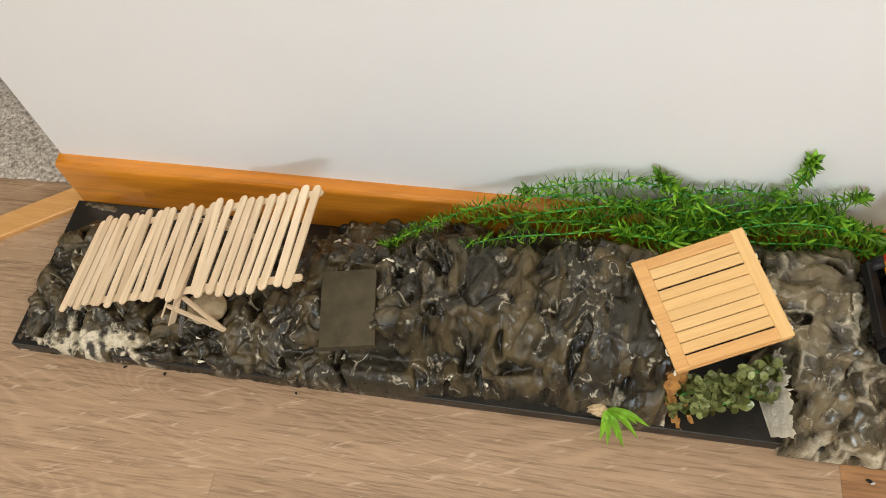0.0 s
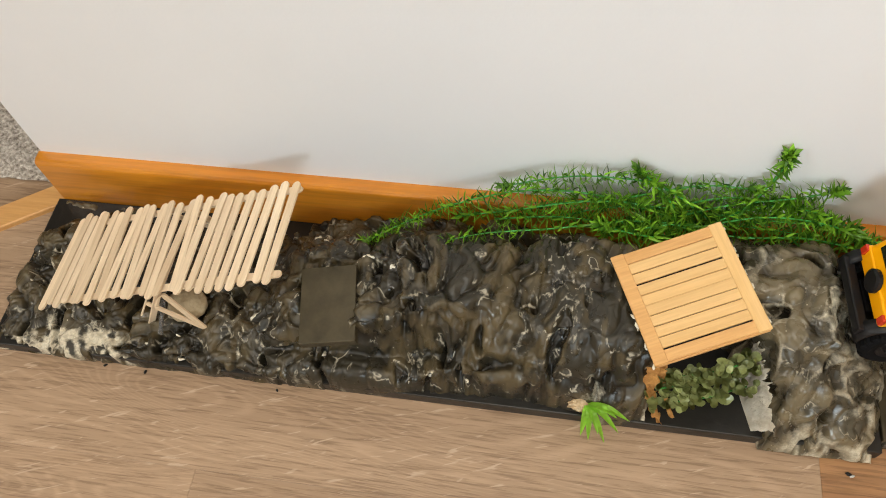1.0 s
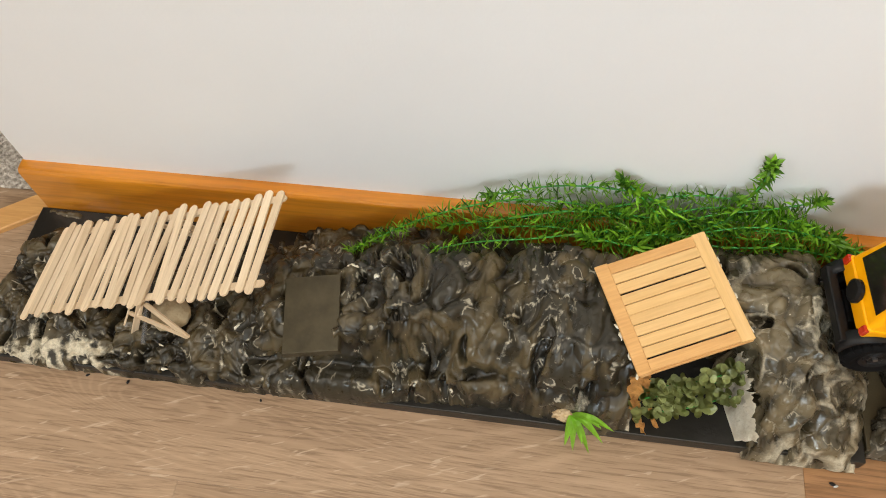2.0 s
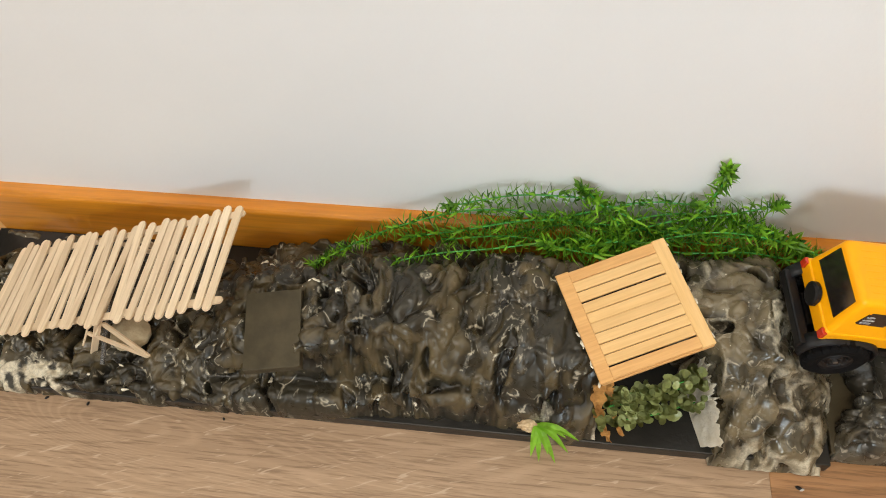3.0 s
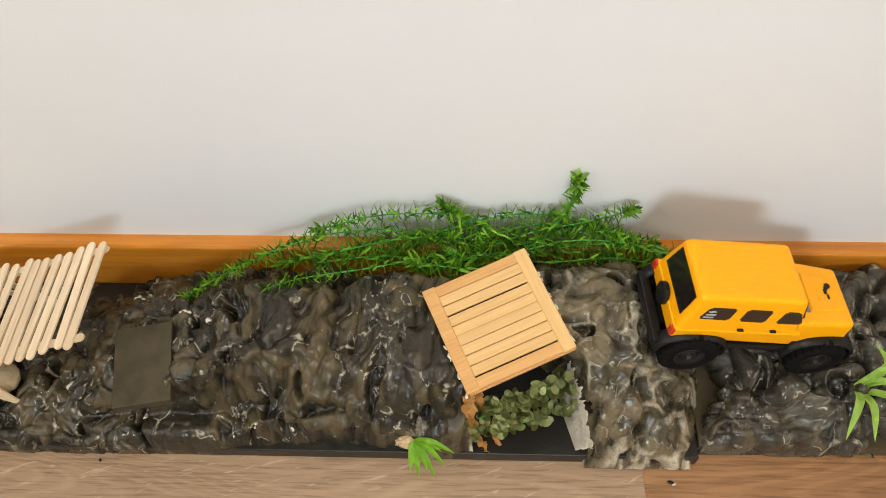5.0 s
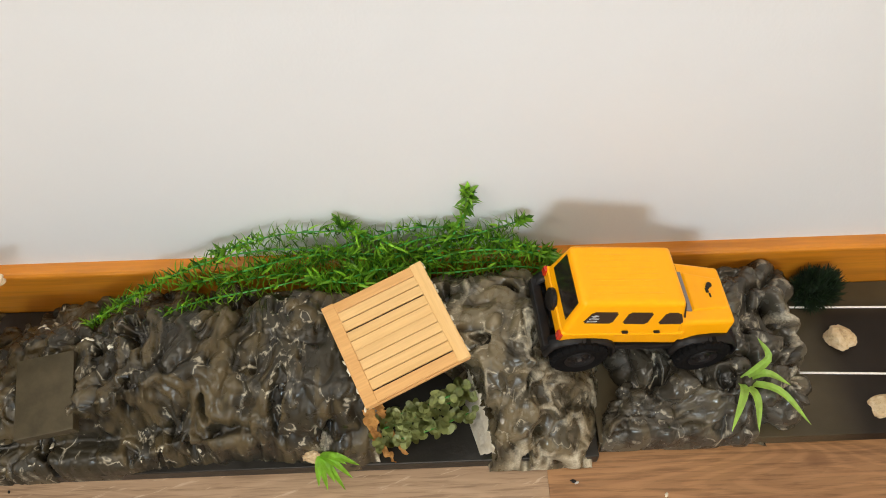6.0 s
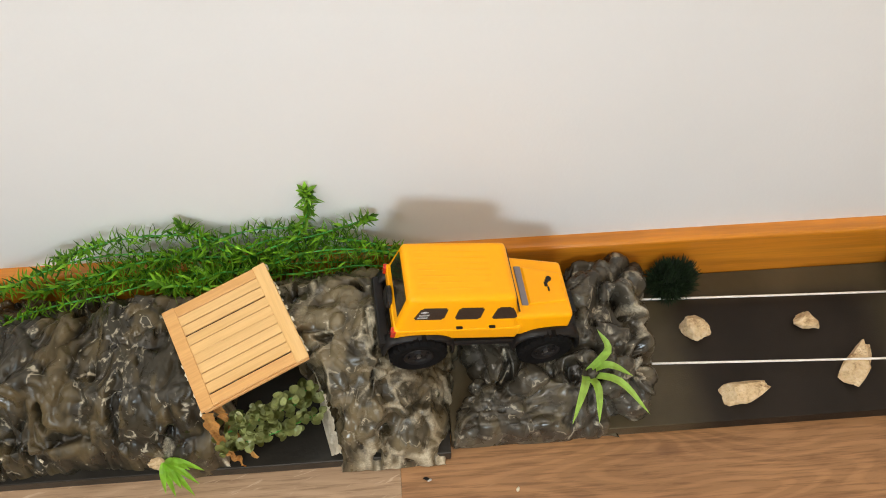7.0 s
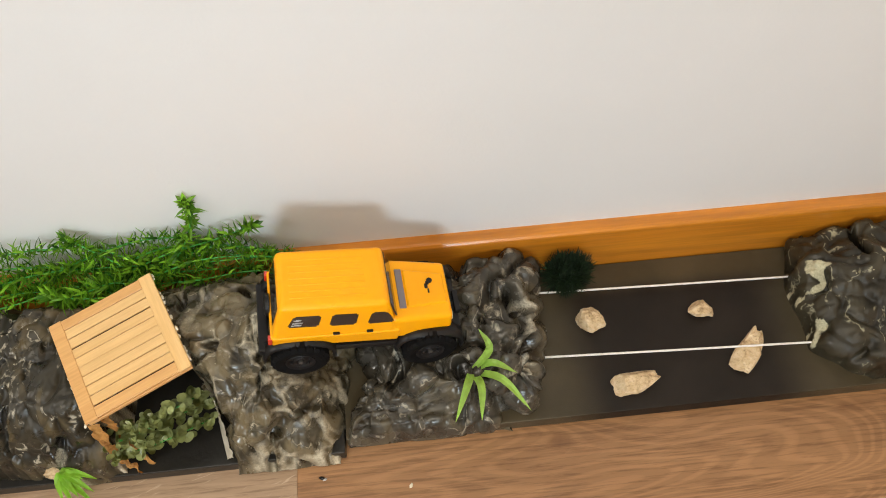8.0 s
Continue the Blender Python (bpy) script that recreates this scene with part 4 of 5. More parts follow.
def build_truck(m):
    t = thing("model_truck", "bright yellow model off-road truck with black tyres on the rocks", "model car", m)
    shell = hexa([(-0.087, -0.0352, 0.052), (0.030, -0.0352, 0.048), (0.030, 0.0352, 0.048), (-0.087, 0.0352, 0.052), (-0.0885, -0.0366, 0.070), (0.030, -0.0366, 0.070), (0.030, 0.0366, 0.070), (-0.0885, 0.0366, 0.070)], 0.003, 3)
    hexa([(-0.088, -0.0362, 0.064), (0.0285, -0.0362, 0.064), (0.0285, 0.0362, 0.064), (-0.088, 0.0362, 0.064), (-0.0805, -0.0303, 0.1120), (0.0150, -0.0303, 0.1120), (0.0150, 0.0303, 0.1120), (-0.0805, 0.0303, 0.1120)], 0.0058, 5, shell)
    hexa([(0.020, -0.0356, 0.052), (0.0815, -0.0322, 0.050), (0.0815, 0.0322, 0.050), (0.020, 0.0356, 0.052), (0.020, -0.0338, 0.0835), (0.0798, -0.0296, 0.0785), (0.0798, 0.0296, 0.0785), (0.020, 0.0338, 0.0835)], 0.005, 5, shell)
    for k in range(7):
        y = -0.0195 + 0.0065 * k
        part("roof_rib", box(-0.071, -0.004, y - 0.0008, y + 0.0008, 0.1110, 0.1122, 0.0004, 2), M_YELLOW, t, smooth=True)
    hexa([(0.036, -0.0215, 0.081), (0.077, -0.0165, 0.077), (0.077, 0.0165, 0.077), (0.036, 0.0215, 0.081), (0.038, -0.0195, 0.0842), (0.075, -0.0150, 0.0804), (0.075, 0.0150, 0.0804), (0.038, 0.0195, 0.0842)], 0.001, 2, shell)
    body = part("body_shell", shell, M_YELLOW, t, "glossy yellow ribbed body shell", True)
    body.data.polygons.foreach_set("use_smooth", [True] * len(body.data.polygons))
    wn = body.modifiers.new("weighted", "WEIGHTED_NORMAL")
    wn.keep_sharp = True
    # side windows, handles, sills and seams
    for s in (-1, 1):
        for cs in ([(-0.0740, 0.0850), (-0.0464, 0.0842), (-0.0440, 0.1000), (-0.0680, 0.1005)], [(-0.0367, 0.0838), (-0.0130, 0.0832), (-0.0112, 0.0995), (-0.0344, 0.0998)], [(-0.0025, 0.0828), (0.0222, 0.0830), (0.0195, 0.0900), (0.0140, 0.0990), (0.0008, 0.0993)]):
            pane = part("side_window", side_pane(cs, s, 0.0003), M_GLASS, t, "dark tinted side window")
        for x in (-0.030, 0.0005):
            part("door_handle", box(x - 0.0030, x + 0.0030, min(s * 0.0350, s * 0.0378), max(s * 0.0350, s * 0.0368), 0.0722, 0.0738, 0.0005, 1), M_BLACK, t)
        part("sill", box(-0.045, 0.044, min(s * 0.030, s * 0.0362), max(s * 0.030, s * 0.0362), 0.0385, 0.0455, 0.0012, 2), M_BLACK, t)
        # arched flares over the tyres
        for x, name in ((-0.0615, "rear_flare"), (0.0615, "front_flare")):
            bm = bmesh.new()
            rows = []
            for k in range(17):
                a = radians(4 + 172 * k / 16)
                sq = 1.0 / max(abs(math.cos(a)) ** 3 + abs(math.sin(a)) ** 3, 0.001) ** (1 / 3)
                rr = 0.0305 * sq
                rows.append([bm.verts.new((x + (rr + dr) * math.cos(a), s * yy, 0.0315 + (rr * 0.86 + dr) * math.sin(a))) for dr, yy in ((0, 0.028), (0, 0.0400), (0.0010, 0.0412), (0.0032, 0.0400), (0.0042, 0.028))])
            for a, b in zip(rows, rows[1:]):
                for k in range(5):
                    bm.faces.new((a[k], a[(k + 1) % 5], b[(k + 1) % 5], b[k]))
            bm.faces.new(rows[0])
            bm.faces.new(rows[-1][::-1])
            bmesh.ops.recalc_face_normals(bm, faces=bm.faces[:])
            part(name, bm, M_BLACK, t, "black plastic wheel-arch flare", True)
        part("tail_light", box(-0.0905, -0.0865, min(s * 0.0305, s * 0.0368), max(s * 0.0305, s * 0.0368), 0.0600, 0.0685, 0.0008, 2), M_RED, t, "red tail light")
        part("headlight", rod((0.0785, s * 0.0215, 0.0650), (0.0818, s * 0.0215, 0.0650), 0.0045, 20), M_LAMP, t, "round clear headlight")
    # windscreen, rear window, scuttle vent
    def pane_between(bottom, top, wide0, wide1, out, mat, name, label):
        (xa, za), (xb, zb) = bottom, top
        n = Vector((zb - za, 0, xa - xb)).normalized() * out
        pts = [Vector((xa, -wide0, za)), Vector((xa, wide0, za)), Vector((xb, wide1, zb)), Vector((xb, -wide1, zb))]
        return part(name, hexa([p - n * 3 for p in pts] + [p + n for p in pts]), mat, t, label)
    pane_between((0.0252, 0.0853), (0.0172, 0.1060), 0.0290, 0.0272, 0.0004, M_GLASS, "windscreen", "dark tinted windscreen")
    pane_between((-0.0857, 0.0795), (-0.0818, 0.1045), 0.0270, 0.0250, -0.0005, M_GLASS, "rear_window", "dark tinted rear window")
    part("scuttle_vent", box(-0.0032, 0.0032, -0.021, 0.021, -0.0009, 0.0009, 0.0003, 1), M_GREYV, t, "grey vent strip below the windscreen", m=pose(0.0325, 0, 0.0829, 0, 4.5, 0))
    # hood emblem: a small dark blot with a tail, no mark
    emb = rod((0.0615, 0.0075, 0.0812), (0.0615, 0.0075, 0.0829), 0.0028, 10)
    box(0.0560, 0.0590, -0.0010, 0.0040, 0.0818, 0.0832, 0.0003, 1, emb)
    box(0.0585, 0.0600, -0.0060, -0.0015, 0.0818, 0.0832, 0.0003, 1, emb)
    box(0.0575, 0.0605, 0.0030, 0.0065, 0.0818, 0.0832, 0.0003, 1, emb)
    part("hood_emblem", emb, M_BLACK, t, "small black blot on the hood")
    for k in range(7):
        y = -0.0126 + 0.0042 * k
        part("grille_slot", box(0.0802, 0.0820, y - 0.0011, y + 0.0011, 0.0575, 0.0735, 0.0006, 1), M_BLACK, t)
    part("sticker", side_pane([(-0.0705, 0.0868), (-0.0620, 0.0868), (-0.0612, 0.0885), (-0.0698, 0.0885)], -1, 0.0006, 0.0), M_PRINT, t, "small white print on the rear window")
    part("sticker", side_pane([(-0.0695, 0.0902), (-0.0608, 0.0902), (-0.0600, 0.0920), (-0.0688, 0.0920)], -1, 0.0006, 0.0), M_PRINT, t)
    part("sticker", side_pane([(-0.0685, 0.0938), (-0.0620, 0.0938), (-0.0611, 0.0962), (-0.0677, 0.0962)], -1, 0.0006, 0.0), M_PRINT, t)
    # spare carrier, bumpers, frame and axles
    part("spare_carrier", lathe([(0.0, -0.0018), (0.008, -0.0018), (0.0105, -0.0005), (0.0105, 0.0030), (0, 0.0030)], 20), M_BLACK, t, "black round carrier on the tailgate", m=pose(-0.0905, 0.002, 0.066, 0, 0, -90))
    part("rear_bumper", box(-0.0985, -0.0890, -0.036, 0.036, 0.0385, 0.0480, 0.0018, 2), M_BLACK, t)
    fb = box(0.0850, 0.0935, -0.030, 0.030, 0.0400, 0.0490, 0.0018, 2)
    box(0.0895, 0.0950, -0.012, 0.012, 0.0480, 0.0540, 0.0012, 2, fb)
    part("front_bumper", fb, M_BLACK, t)
    fr = box(-0.086, 0.089, -0.016, 0.016, 0.030, 0.045, 0.002, 2)
    part("chassis", fr, M_BLACK, t)
    tyre, rim, nut = wheel_meshes()
    for x in (-0.0615, 0.0615):
        part("axle", rod((x, -0.032, 0.0345), (x, 0.032, 0.0345), 0.0045, 12), M_BLACK, t)
        for s in (-1, 1):
            w = new("wheel")
            w.parent = t
            w.matrix_basis = pose(x, s * 0.0350, 0.0345, 0, rng.uniform(0, 40), (0 if s < 0 else 180) + (3 if x > 0 else 0))
            for nm, me in (("tyre", tyre), ("rim", rim), ("wheel_nut", nut)):
                o = new(nm, me)
                o.parent = w
    return t


build_truck(pose(0.2430, -0.1015, 0.0757, 0, 10.7, 4.0))


# ---- the model road ----
def cord(name, a, b, label):
    """A thin white cord drawn from rock to rock, sagging slightly."""
    a, b = Vector(a), Vector(b)
    mid = (a + b) / 2 - Vector((0, 0, 0.0004))
    return tagged(part(name, tube([a, mid, b], 0.00125, 0.00125, 12, 8), M_LINE, None, label, True), label, "cord")


cord("white_cord", (0.428, -0.0505, 0.0275), (0.735, -0.0615, 0.0275), "thin white cord marking the far edge of the road")
cord("white_cord", (0.425, -0.1285, 0.0290), (0.735, -0.1435, 0.0290), "thin white cord crossing a stone on the road")


def stone(x, y, wide, deep, high, turn, seed, shape, label, lean=0.0):
    bm = bmesh.new()
    bmesh.ops.create_icosphere(bm, subdivisions=5, radius=1)
    rs = random.Random(int(seed * 10))
    cuts = [(Vector((rs.gauss(0, 1), rs.gauss(0, 1), rs.gauss(0, 0.6))).normalized(), rs.uniform(0.80, 1.05)) for _ in range(9)]
    for v in bm.verts:
        c = v.co.normalized()
        d = (abs(c.x) ** 5 + abs(c.y) ** 5 + abs(c.z) ** 5) ** (-1 / 5) - 0.02 + 0.34 * noise.noise(c * 1.3 + Vector((seed, 0, 0))) + 0.16 * noise.noise(c * 3.5 + Vector((0, seed, 0))) + 0.11 * abs(noise.noise(c * 8 + Vector((0, 0, seed))))
        for cut, far in cuts:
            k = c.dot(cut) * d
            if k > far:
                d *= far / k
        taper = 1 - shape * c.y * 0.45
        slant = 1 - lean * c.x * 0.4
        d *= 0.86
        v.co = Vector((c.x * wide / 2 * d * taper, c.y * deep / 2 * d * slant, max(-0.55, c.z) * high / 1.55 * d))
    lo = min(v.co.z for v in bm.verts)
    for v in bm.verts:
        v.co.z -= lo
    ob = part("stone", bm, M_STONE, None, label, False, pose(x, y, 0.0183, 0, 0, turn))
    tagged(ob, label, "stone", "stones on the road")


stone(0.4925, -0.0885, 0.028, 0.030, 0.015, 25, 1.7, -0.5, "small beige chip of stone on the black road")
stone(0.6150, -0.0885, 0.029, 0.021, 0.013, -10, 4.2, 0.8, "small beige pointed stone on the black road")
stone(0.5245, -0.1640, 0.054, 0.0255, 0.014, 6, 8.3, 0.0, "oblong beige limestone piece on the black road", 0.1)
stone(0.6530, -0.1420, 0.0300, 0.063, 0.0092, -33, 9.2, 0.8, "long beige stone under the white road cord")


# ---- plants ----
def leaf_into(verts, faces, root, way, up, length, wide, bend, fold=0.25):
    """Adds one pointed, creased and curved leaf to the lists."""
    side = way.cross(up)
    side = side.normalized() if side.length > 1e-6 else Vector((1, 0, 0))
    nrm = side.cross(way).normalized()
    base = len(verts)
    for k, w in ((0, 0.35), (0.3, 1.0), (0.65, 0.75), (1.0, 0.0)):
        c = root + way * (length * k) + nrm * (bend * length * k * k)
        if w == 0:
            verts.append(c)
        else:
            verts.extend((c - side * wide * w / 2 + nrm * wide * fold * w, c, c + side * wide * w / 2 + nrm * wide * fold * w))
    for a in (0, 3):
        faces.extend(((base + a, base + a + 1, base + a + 4, base + a + 3), (base + a + 1, base + a + 2, base + a + 5, base + a + 4)))
    faces.extend(((base + 6, base + 7, base + 9), (base + 7, base + 8, base + 9)))


def leaves_mesh(name, verts, faces, mat):
    me = bpy.data.meshes.new(name)
    me.from_pydata([tuple(v) for v in verts], [], faces)
    me.materials.append(mat)
    me.polygons.foreach_set("use_smooth", [True] * len(me.polygons))
    return me


def strand(ctrl, label, gap=0.0064, leaf=0.0138, wide=0.0029, seed=0, each=7, tip=True):
    """A trailing plastic pond-weed stem with whorls of narrow leaves."""
    r = random.Random(seed)
    length = sum((Vector(b) - Vector(a)).length for a, b in zip(ctrl, ctrl[1:]))
    n = max(6, int(length / gap))
    ctrl = [Vector(c) + (noise.noise_vector(Vector(c) * 40 + Vector((seed, 0, 0))) * 0.006 if 0 < k < len(ctrl) - 1 else Vector()) for k, c in enumerate(ctrl)]
    pts = curve_points(ctrl, n)
    t = thing("pond_weed", label, "plant", None, "pond weed along the wall")
    part("stem", tube(ctrl, 0.0010, 0.0007, n, 6), M_STEM, t, smooth=True)
    verts, faces = [], []
    for i, p in enumerate(pts):
        d = (pts[min(i + 1, n)] - pts[max(i - 1, 0)]).normalized()
        q = d.to_track_quat("Z", "Y")
        spin = r.uniform(0, 6.3)
        shrink = 1.0 if i < n * 0.9 else 0.85
        for k in range(each):
            a = spin + 2 * math.pi * k / each + r.uniform(-0.25, 0.25)
            out = q @ Vector((math.cos(a), math.sin(a), r.uniform(-0.15, 0.45)))
            leaf_into(verts, faces, p, out.normalized(), d, leaf * shrink * r.uniform(0.55, 1.15), wide * r.uniform(0.8, 1.25), r.uniform(-1.0, 0.55))
    if tip:
        d = (pts[-1] - pts[-2]).normalized()
        q = d.to_track_quat("Z", "Y")
        for k in range(20):
            a = k * 2.4
            out = q @ Vector((math.cos(a), math.sin(a), r.uniform(-0.2, 2.0)))
            leaf_into(verts, faces, pts[-1] - d * 0.004 * (k % 3), out.normalized(), d, leaf * r.uniform(0.7, 1.05), wide * 1.6, 0.3)
    for v in verts:
        v.y = min(v.y, -0.0015)
    o = new("foliage", leaves_mesh("foliage", verts, faces, M_LEAF))
    o.parent = t
    tagged(o, "", "", "", "stuff")


WEED = "green plastic pond weed trailing along the wall behind the rocks"
strand([(0.03, -0.030, 0.105), (-0.06, -0.022, 0.128), (-0.13, -0.026, 0.128), (-0.20, -0.034, 0.105), (-0.25, -0.046, 0.085), (-0.29, -0.066, 0.072)], WEED, seed=1)
strand([(0.04, -0.035, 0.110), (-0.03, -0.040, 0.112), (-0.10, -0.050, 0.108), (-0.165, -0.062, 0.104), (-0.212, -0.076, 0.100)], "thin green pond weed strand lying on the foam terrain", seed=2, each=6, leaf=0.012)
strand([(0.06, -0.030, 0.10), (0.0, -0.018, 0.138), (-0.05, -0.014, 0.150), (-0.10, -0.016, 0.145), (-0.15, -0.02, 0.128)], WEED, seed=3)
strand([(0.045, -0.032, 0.108), (0.072, -0.024, 0.130), (0.088, -0.015, 0.152), (0.0945, -0.010, 0.174), (0.0965, -0.008, 0.193)], "green pond weed sprig standing up against the wall", seed=4, leaf=0.0132, wide=0.0035)
strand([(0.0, -0.03, 0.105), (0.06, -0.022, 0.130), (0.11, -0.016, 0.142), (0.150, -0.014, 0.155)], "green pond weed sprig with a star-shaped tip", seed=5, leaf=0.0132, wide=0.0035)
strand([(0.03, -0.035, 0.105), (0.09, -0.030, 0.122), (0.15, -0.026, 0.118), (0.195, -0.026, 0.098), (0.215, -0.030, 0.088)], WEED, seed=6)
strand([(0.10, -0.028, 0.120), (0.17, -0.026, 0.112), (0.22, -0.028, 0.088), (0.262, -0.040, 0.080), (0.300, -0.052, 0.074)], "thin pond weed strand trailing onto the foam mound", seed=7, each=4, leaf=0.010, gap=0.0065)
strand([(-0.05, -0.045, 0.100), (-0.02, -0.048, 0.118), (0.01, -0.046, 0.128), (0.03, -0.05, 0.122)], "bushy clump of green pond weed beside the deck", seed=8, leaf=0.018, wide=0.0034, each=9)
strand([(-0.02, -0.03, 0.102), (-0.005, -0.042, 0.112), (0.01, -0.055, 0.110)], "bushy clump of green pond weed beside the deck", seed=9, leaf=0.019, wide=0.0036, each=9)
strand([(0.02, -0.024, 0.110), (-0.01, -0.016, 0.145), (-0.026, -0.012, 0.158)], WEED, seed=10, leaf=0.0132, wide=0.0035)
strand([(0.05, -0.026, 0.115), (0.10, -0.02, 0.132), (0.13, -0.016, 0.128), (0.18, -0.02, 0.108)], WEED, seed=11)
strand([(0.00, -0.020, 0.110), (0.06, -0.016, 0.132), (0.11, -0.014, 0.126), (0.16, -0.018, 0.112)], WEED, seed=14)
strand([(0.02, -0.05, 0.105), (-0.02, -0.056, 0.118), (-0.055, -0.05, 0.118)], "bushy clump of green pond weed beside the deck", seed=16, leaf=0.017, wide=0.0034, each=8)
strand([(-0.10, -0.024, 0.085), (-0.04, -0.022, 0.108), (0.03, -0.020, 0.112), (0.09, -0.022, 0.108)], WEED, seed=12)
strand([(-0.20, -0.030, 0.080), (-0.14, -0.030, 0.104), (-0.08, -0.026, 0.118), (-0.02, -0.02, 0.120)], WEED, seed=13)
strand([(-0.06, -0.020, 0.110), (-0.01, -0.016, 0.135), (0.04, -0.014, 0.142), (0.08, -0.014, 0.148)], WEED, seed=15)
strand([(-0.16, -0.034, 0.088), (-0.10, -0.034, 0.102), (-0.05, -0.036, 0.104), (0.0, -0.036, 0.104)], WEED, seed=18)
strand([(0.04, -0.034, 0.096), (0.09, -0.036, 0.104), (0.14, -0.034, 0.104), (0.19, -0.034, 0.092)], WEED, seed=19)

for k, (a, b, c, d) in enumerate((((-0.04, -0.026, 0.094), (0.02, -0.026, 0.100), (0.08, -0.026, 0.100), (0.14, -0.026, 0.098)),
                                  ((0.02, -0.018, 0.100), (0.08, -0.016, 0.112), (0.14, -0.018, 0.106), (0.19, -0.022, 0.092)),
                                  ((-0.12, -0.022, 0.100), (-0.06, -0.020, 0.116), (0.0, -0.020, 0.120), (0.05, -0.022, 0.114)))):
    strand([a, b, c, d], WEED, seed=20 + k, wide=0.0025)


def blade_plant(name, root, tips, wide, label, lift, mat, bends=()):
    """A tuft of strap leaves arching from one root."""
    t = thing(name, label, "plant", Matrix.Translation(root))
    root = Vector(root)
    for k, tip in enumerate(tips):
        end = Vector(tip) - root
        mid = end * 0.45 + Vector((0, 0, lift + 0.25 * end.length * (k % 2) * 0.3))
        if k < len(bends):
            mid += Vector(bends[k])
        pts = curve_points([(0, 0, 0), tuple(mid), tuple(end)], 10)
        bm = bmesh.new()
        rows = []
        for i, p in enumerate(pts):
            d = (pts[min(i + 1, 10)] - pts[max(i - 1, 0)]).normalized()
            s = d.cross(Vector((0, 0, 1)))
            s = s.normalized() if s.length > 0.05 else Vector((1, 0, 0))
            n = s.cross(d).normalized()
            u = i / 10
            w = wide * (0.55 + 1.4 * u * (1 - u) * 2 - 0.55 * u) * (1 if u < 1 else 0.0) + 0.0002
            rows.append([bm.verts.new(p - s * w / 2 + n * w * 0.18), bm.verts.new(p), bm.verts.new(p + s * w / 2 + n * w * 0.18)])
        for a, b in zip(rows, rows[1:]):
            for j in range(2):
                bm.faces.new((a[j], a[j + 1], b[j + 1], b[j]))
        bmesh.ops.solidify(bm, geom=bm.faces[:], thickness=0.0004)
        part("blade", bm, mat, t)
    return t


blade_plant("strap_leaf_plant", (0.3515, -0.1560, 0.073), [(0.4023, -0.2055, 0.085), (0.3606, -0.1326, 0.120), (0.3950, -0.1663, 0.085), (0.3303, -0.2076, 0.080), (0.3553, -0.2086, 0.080)], 0.0078, "bright green plastic strap-leaf plant on the foam mound", 0.010, M_STRAP, [(0.004, 0.004, 0.004), (0.0135, -0.004, 0.000), (0.0, 0.004, 0.004), (0.004, 0.004, 0.002), (0.005, 0.002, 0.002)])
blade_plant("grass_tuft", (-0.053, -0.2015, 0.043), [(-0.032, -0.224, 0.004), (-0.014, -0.214, 0.046), (-0.048, -0.226, 0.012), (-0.022, -0.221, 0.030), (-0.040, -0.222, 0.022), (-0.026, -0.214, 0.050), (-0.056, -0.224, 0.018)], 0.0062, "bright lime-green plastic grass tuft at the board edge", 0.007, M_BLADE)

# round-leaved creeper below the deck
ivy = thing("creeper", "dull green round-leaved plastic creeper under the deck", "plant", pose(0.046, -0.176, 0.020))
r = random.Random(11)
leaf_bm = bmesh.new()
ringv = [leaf_bm.verts.new((0.0056 * math.cos(a) * (1 + 0.15 * math.cos(a)), 0.0050 * math.sin(a), 0.0011 + 0.0005 * math.cos(2 * a))) for a in [2 * math.pi * k / 10 for k in range(10)]]
mid = leaf_bm.verts.new((0, 0, -0.0002))
for k in range(10):
    leaf_bm.faces.new((mid, ringv[k], ringv[(k + 1) % 10]))
bmesh.ops.solidify(leaf_bm, geom=leaf_bm.faces[:], thickness=0.0004)
leaf_me = mesh_of(leaf_bm, "leaf", M_IVY)
for a, b, c in (((-0.042, -0.022, 0.036), (0.0, -0.012, 0.036), (0.045, 0.008, 0.030)), ((-0.036, -0.010, 0.045), (0.006, 0.004, 0.048), (0.048, 0.022, 0.044)), ((-0.028, 0.0, 0.050), (0.010, 0.006, 0.062), (0.040, 0.018, 0.066))):
    part("vine", tube([a, b, c], 0.0009, 0.0007, 12, 6), M_STEM, ivy, smooth=True)
    for i, p in enumerate(curve_points([a, b, c], 15)):
        for k in range(5):
            o = new("leaf", leaf_me)
            o.parent = ivy
            s = r.uniform(0.6, 1.05)
            o.matrix_basis = pose(p.x + r.uniform(-0.006, 0.006), p.y + r.uniform(-0.007, 0.007), p.z + r.uniform(-0.004, 0.008), r.uniform(-5, 45), r.uniform(-28, 28), r.uniform(0, 360)) @ Matrix.Diagonal((s * 1.0, s * 0.86, s, 1))

# dark moss ball on the road
mossv, mossf = [], []
for k in range(4200):
    d = Vector((r.gauss(0, 1), r.gauss(0, 1), r.gauss(0, 1))).normalized()
    p = Vector((d.x * 0.0195, d.y * 0.0155, d.z * 0.020)) * r.uniform(0.5, 1.12) * (1 + 0.5 * noise.noise(d * 2.2)) + Vector((0, 0, 0.0235))
    if p.z < 0.003:
        continue
    leaf_into(mossv, mossf, p, (d + Vector((r.uniform(-0.6, 0.6), r.uniform(-0.6, 0.6), r.uniform(-0.4, 0.6)))).normalized(), Vector((0, 0, 1)), r.uniform(0.004, 0.013), 0.0011, 0.4)
moss = thing("moss_bush", "dark green fuzzy moss ball against the skirting board", "plant", pose(0.4745, -0.0375, 0.0185))
core = bmesh.new()
bmesh.ops.create_icosphere(core, subdivisions=3, radius=1)
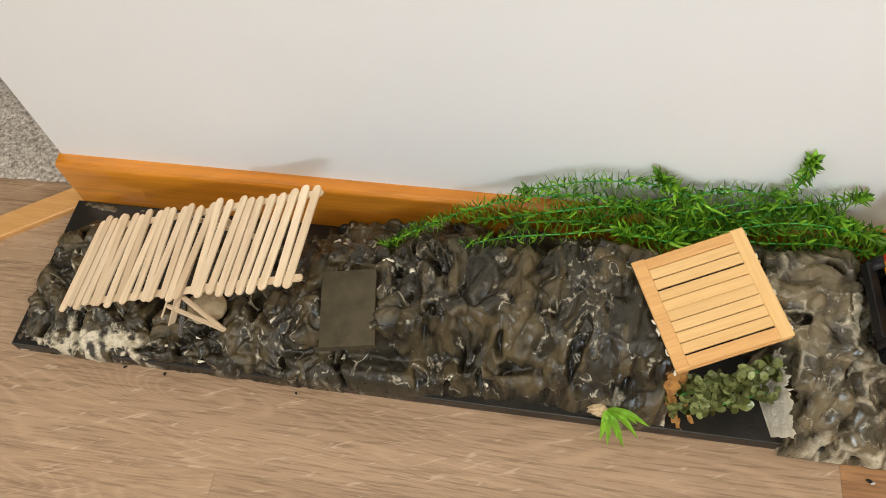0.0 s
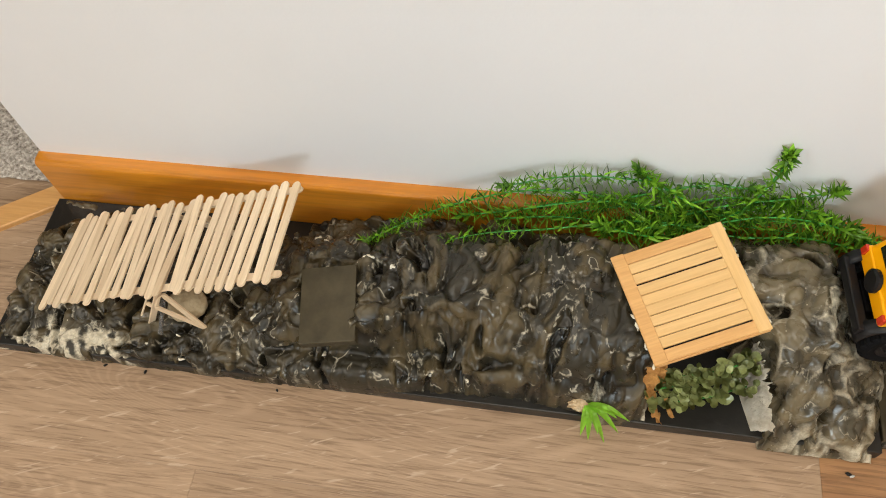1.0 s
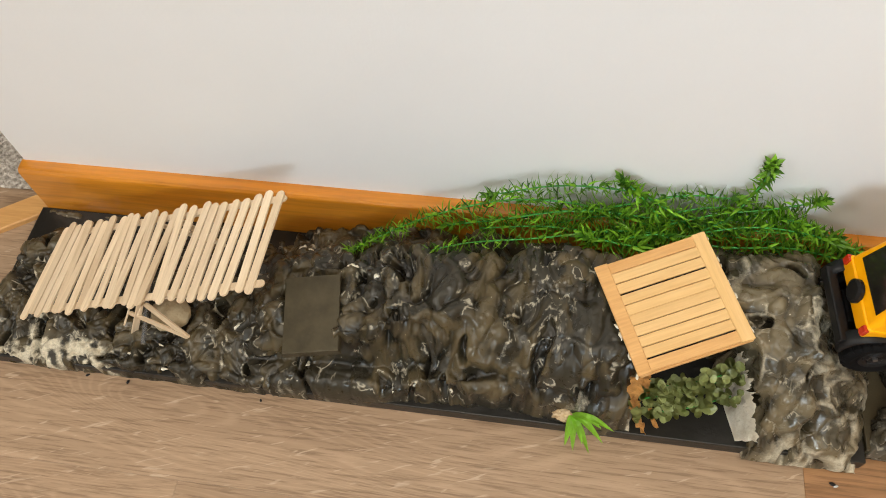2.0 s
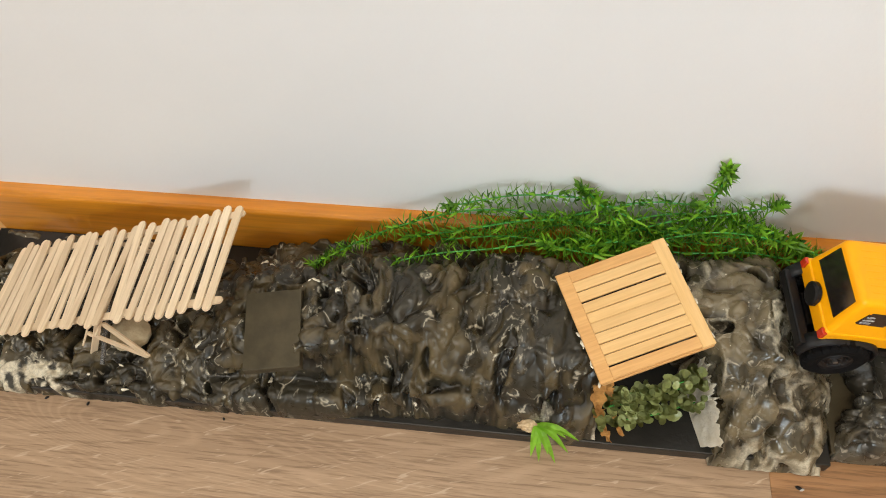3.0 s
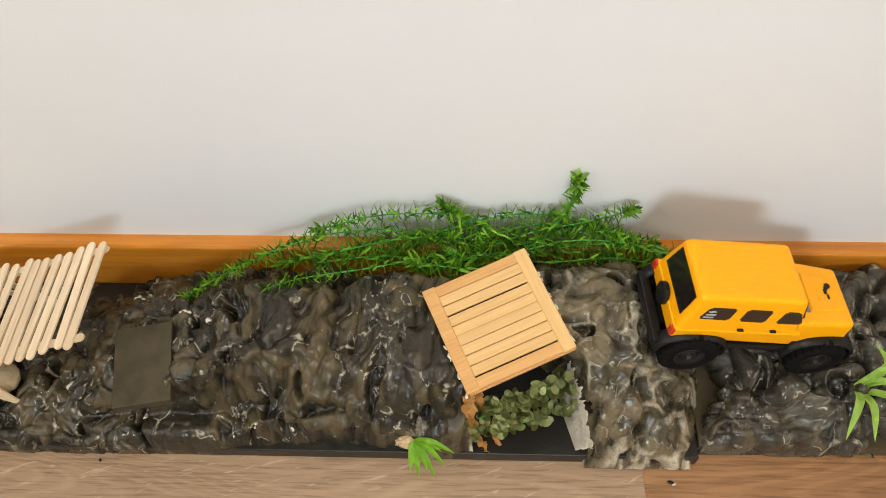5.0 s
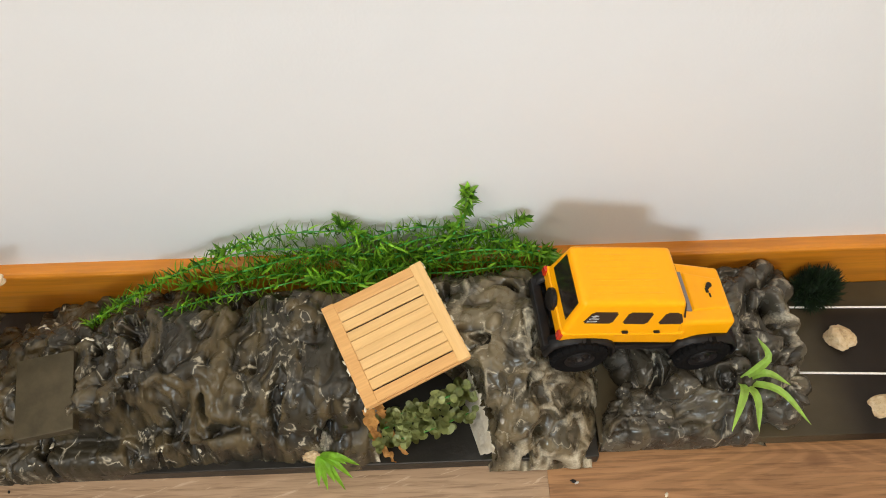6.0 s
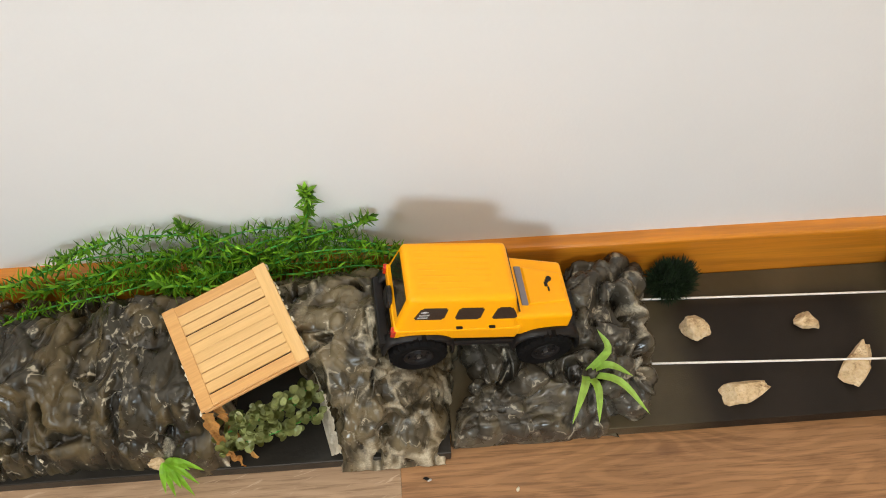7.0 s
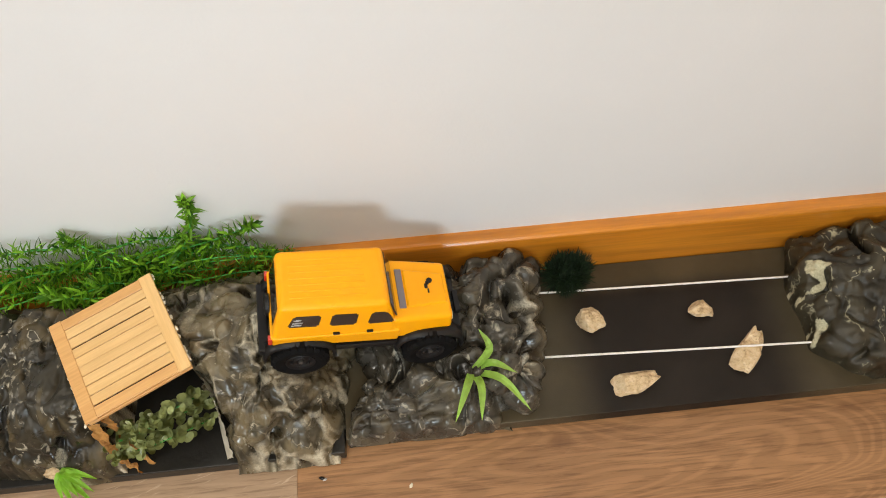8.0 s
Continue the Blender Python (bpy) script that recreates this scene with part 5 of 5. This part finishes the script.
for v in core.verts:
    v.co = Vector((v.co.x * 0.018, v.co.y * 0.014, 0.020 + v.co.z * 0.018)) * (1 + 0.15 * noise.noise(v.co * 3))
part("core", core, M_MOSS, moss, smooth=True)
o = new("fuzz", leaves_mesh("fuzz", mossv, mossf, M_MOSS))
o.parent = moss
tagged(o, "", "", "", "stuff")


# ---- crumbs on the floor ----
def crumb(x, y, size, mat, label, seed):
    bm = bmesh.new()
    bmesh.ops.create_icosphere(bm, subdivisions=2, radius=1)
    for v in bm.verts:
        v.co = Vector((v.co.x * 1.4, v.co.y * 0.8, v.co.z * 0.6)) * size * (1 + 0.4 * noise.noise(v.co * 2 + Vector((seed, 0, 0))))
    tagged(part("crumb", bm, mat, None, label, True, pose(x, y, size * 0.45, 0, 0, 40 * seed)), label, "crumb", "crumbs on the floor")


crumb(-0.557, -0.208, 0.0017, M_BLACK, "tiny dark foam crumb on the plank floor", 1)
crumb(-0.511, -0.210, 0.0017, M_BLACK, "tiny dark foam crumb on the plank floor", 2)
crumb(-0.365, -0.212, 0.0014, M_BLACK, "tiny dark foam crumb on the plank floor", 3)
crumb(0.193, -0.223, 0.0022, M_BLACK, "tiny dark curled scrap on the plank floor", 4)
crumb(0.196, -0.2245, 0.0016, M_PRINT, "tiny white paint chip on the plank floor", 5)
crumb(0.282, -0.240, 0.0020, M_BARE, "tiny cream foam chip on the plank floor", 6)

# ---- plank floor ----
floor = structure("floor", box(-2.0, 2.2, -2.4, 0.0, -0.012, -0.004), M_BOARD, "greyish-brown oak-look vinyl plank floor", "floor")
def plank_mesh(half, mat):
    return mesh_of(box(-half, half, -0.09168, 0.09168, -0.004, 0.0, 0.0002, 1), "plank", mat)


whole, brown = plank_mesh(0.5999, M_FLOOR), plank_mesh(0.5999, M_FLOOR_BROWN)
for row in range(13):
    yc = -0.2095 - 0.1835 * (row - 1)
    shift = (0.168, 0.168, -0.425)[row] if row < 3 else 0.37 * row % 1.2
    for k in range(-3, 3):
        a, b = max(-2.0, shift + 1.2 * k), min(2.2, shift + 1.2 * (k + 1))
        if b - a < 0.02 or yc < -2.36:
            continue
        full = b - a > 1.199
        o = new("plank", (brown if row < 2 and k == 0 else whole) if full else plank_mesh((b - a) / 2 - 0.0001, M_FLOOR))
        o.parent = floor
        o.matrix_basis = pose((a + b) / 2, yc, 0)
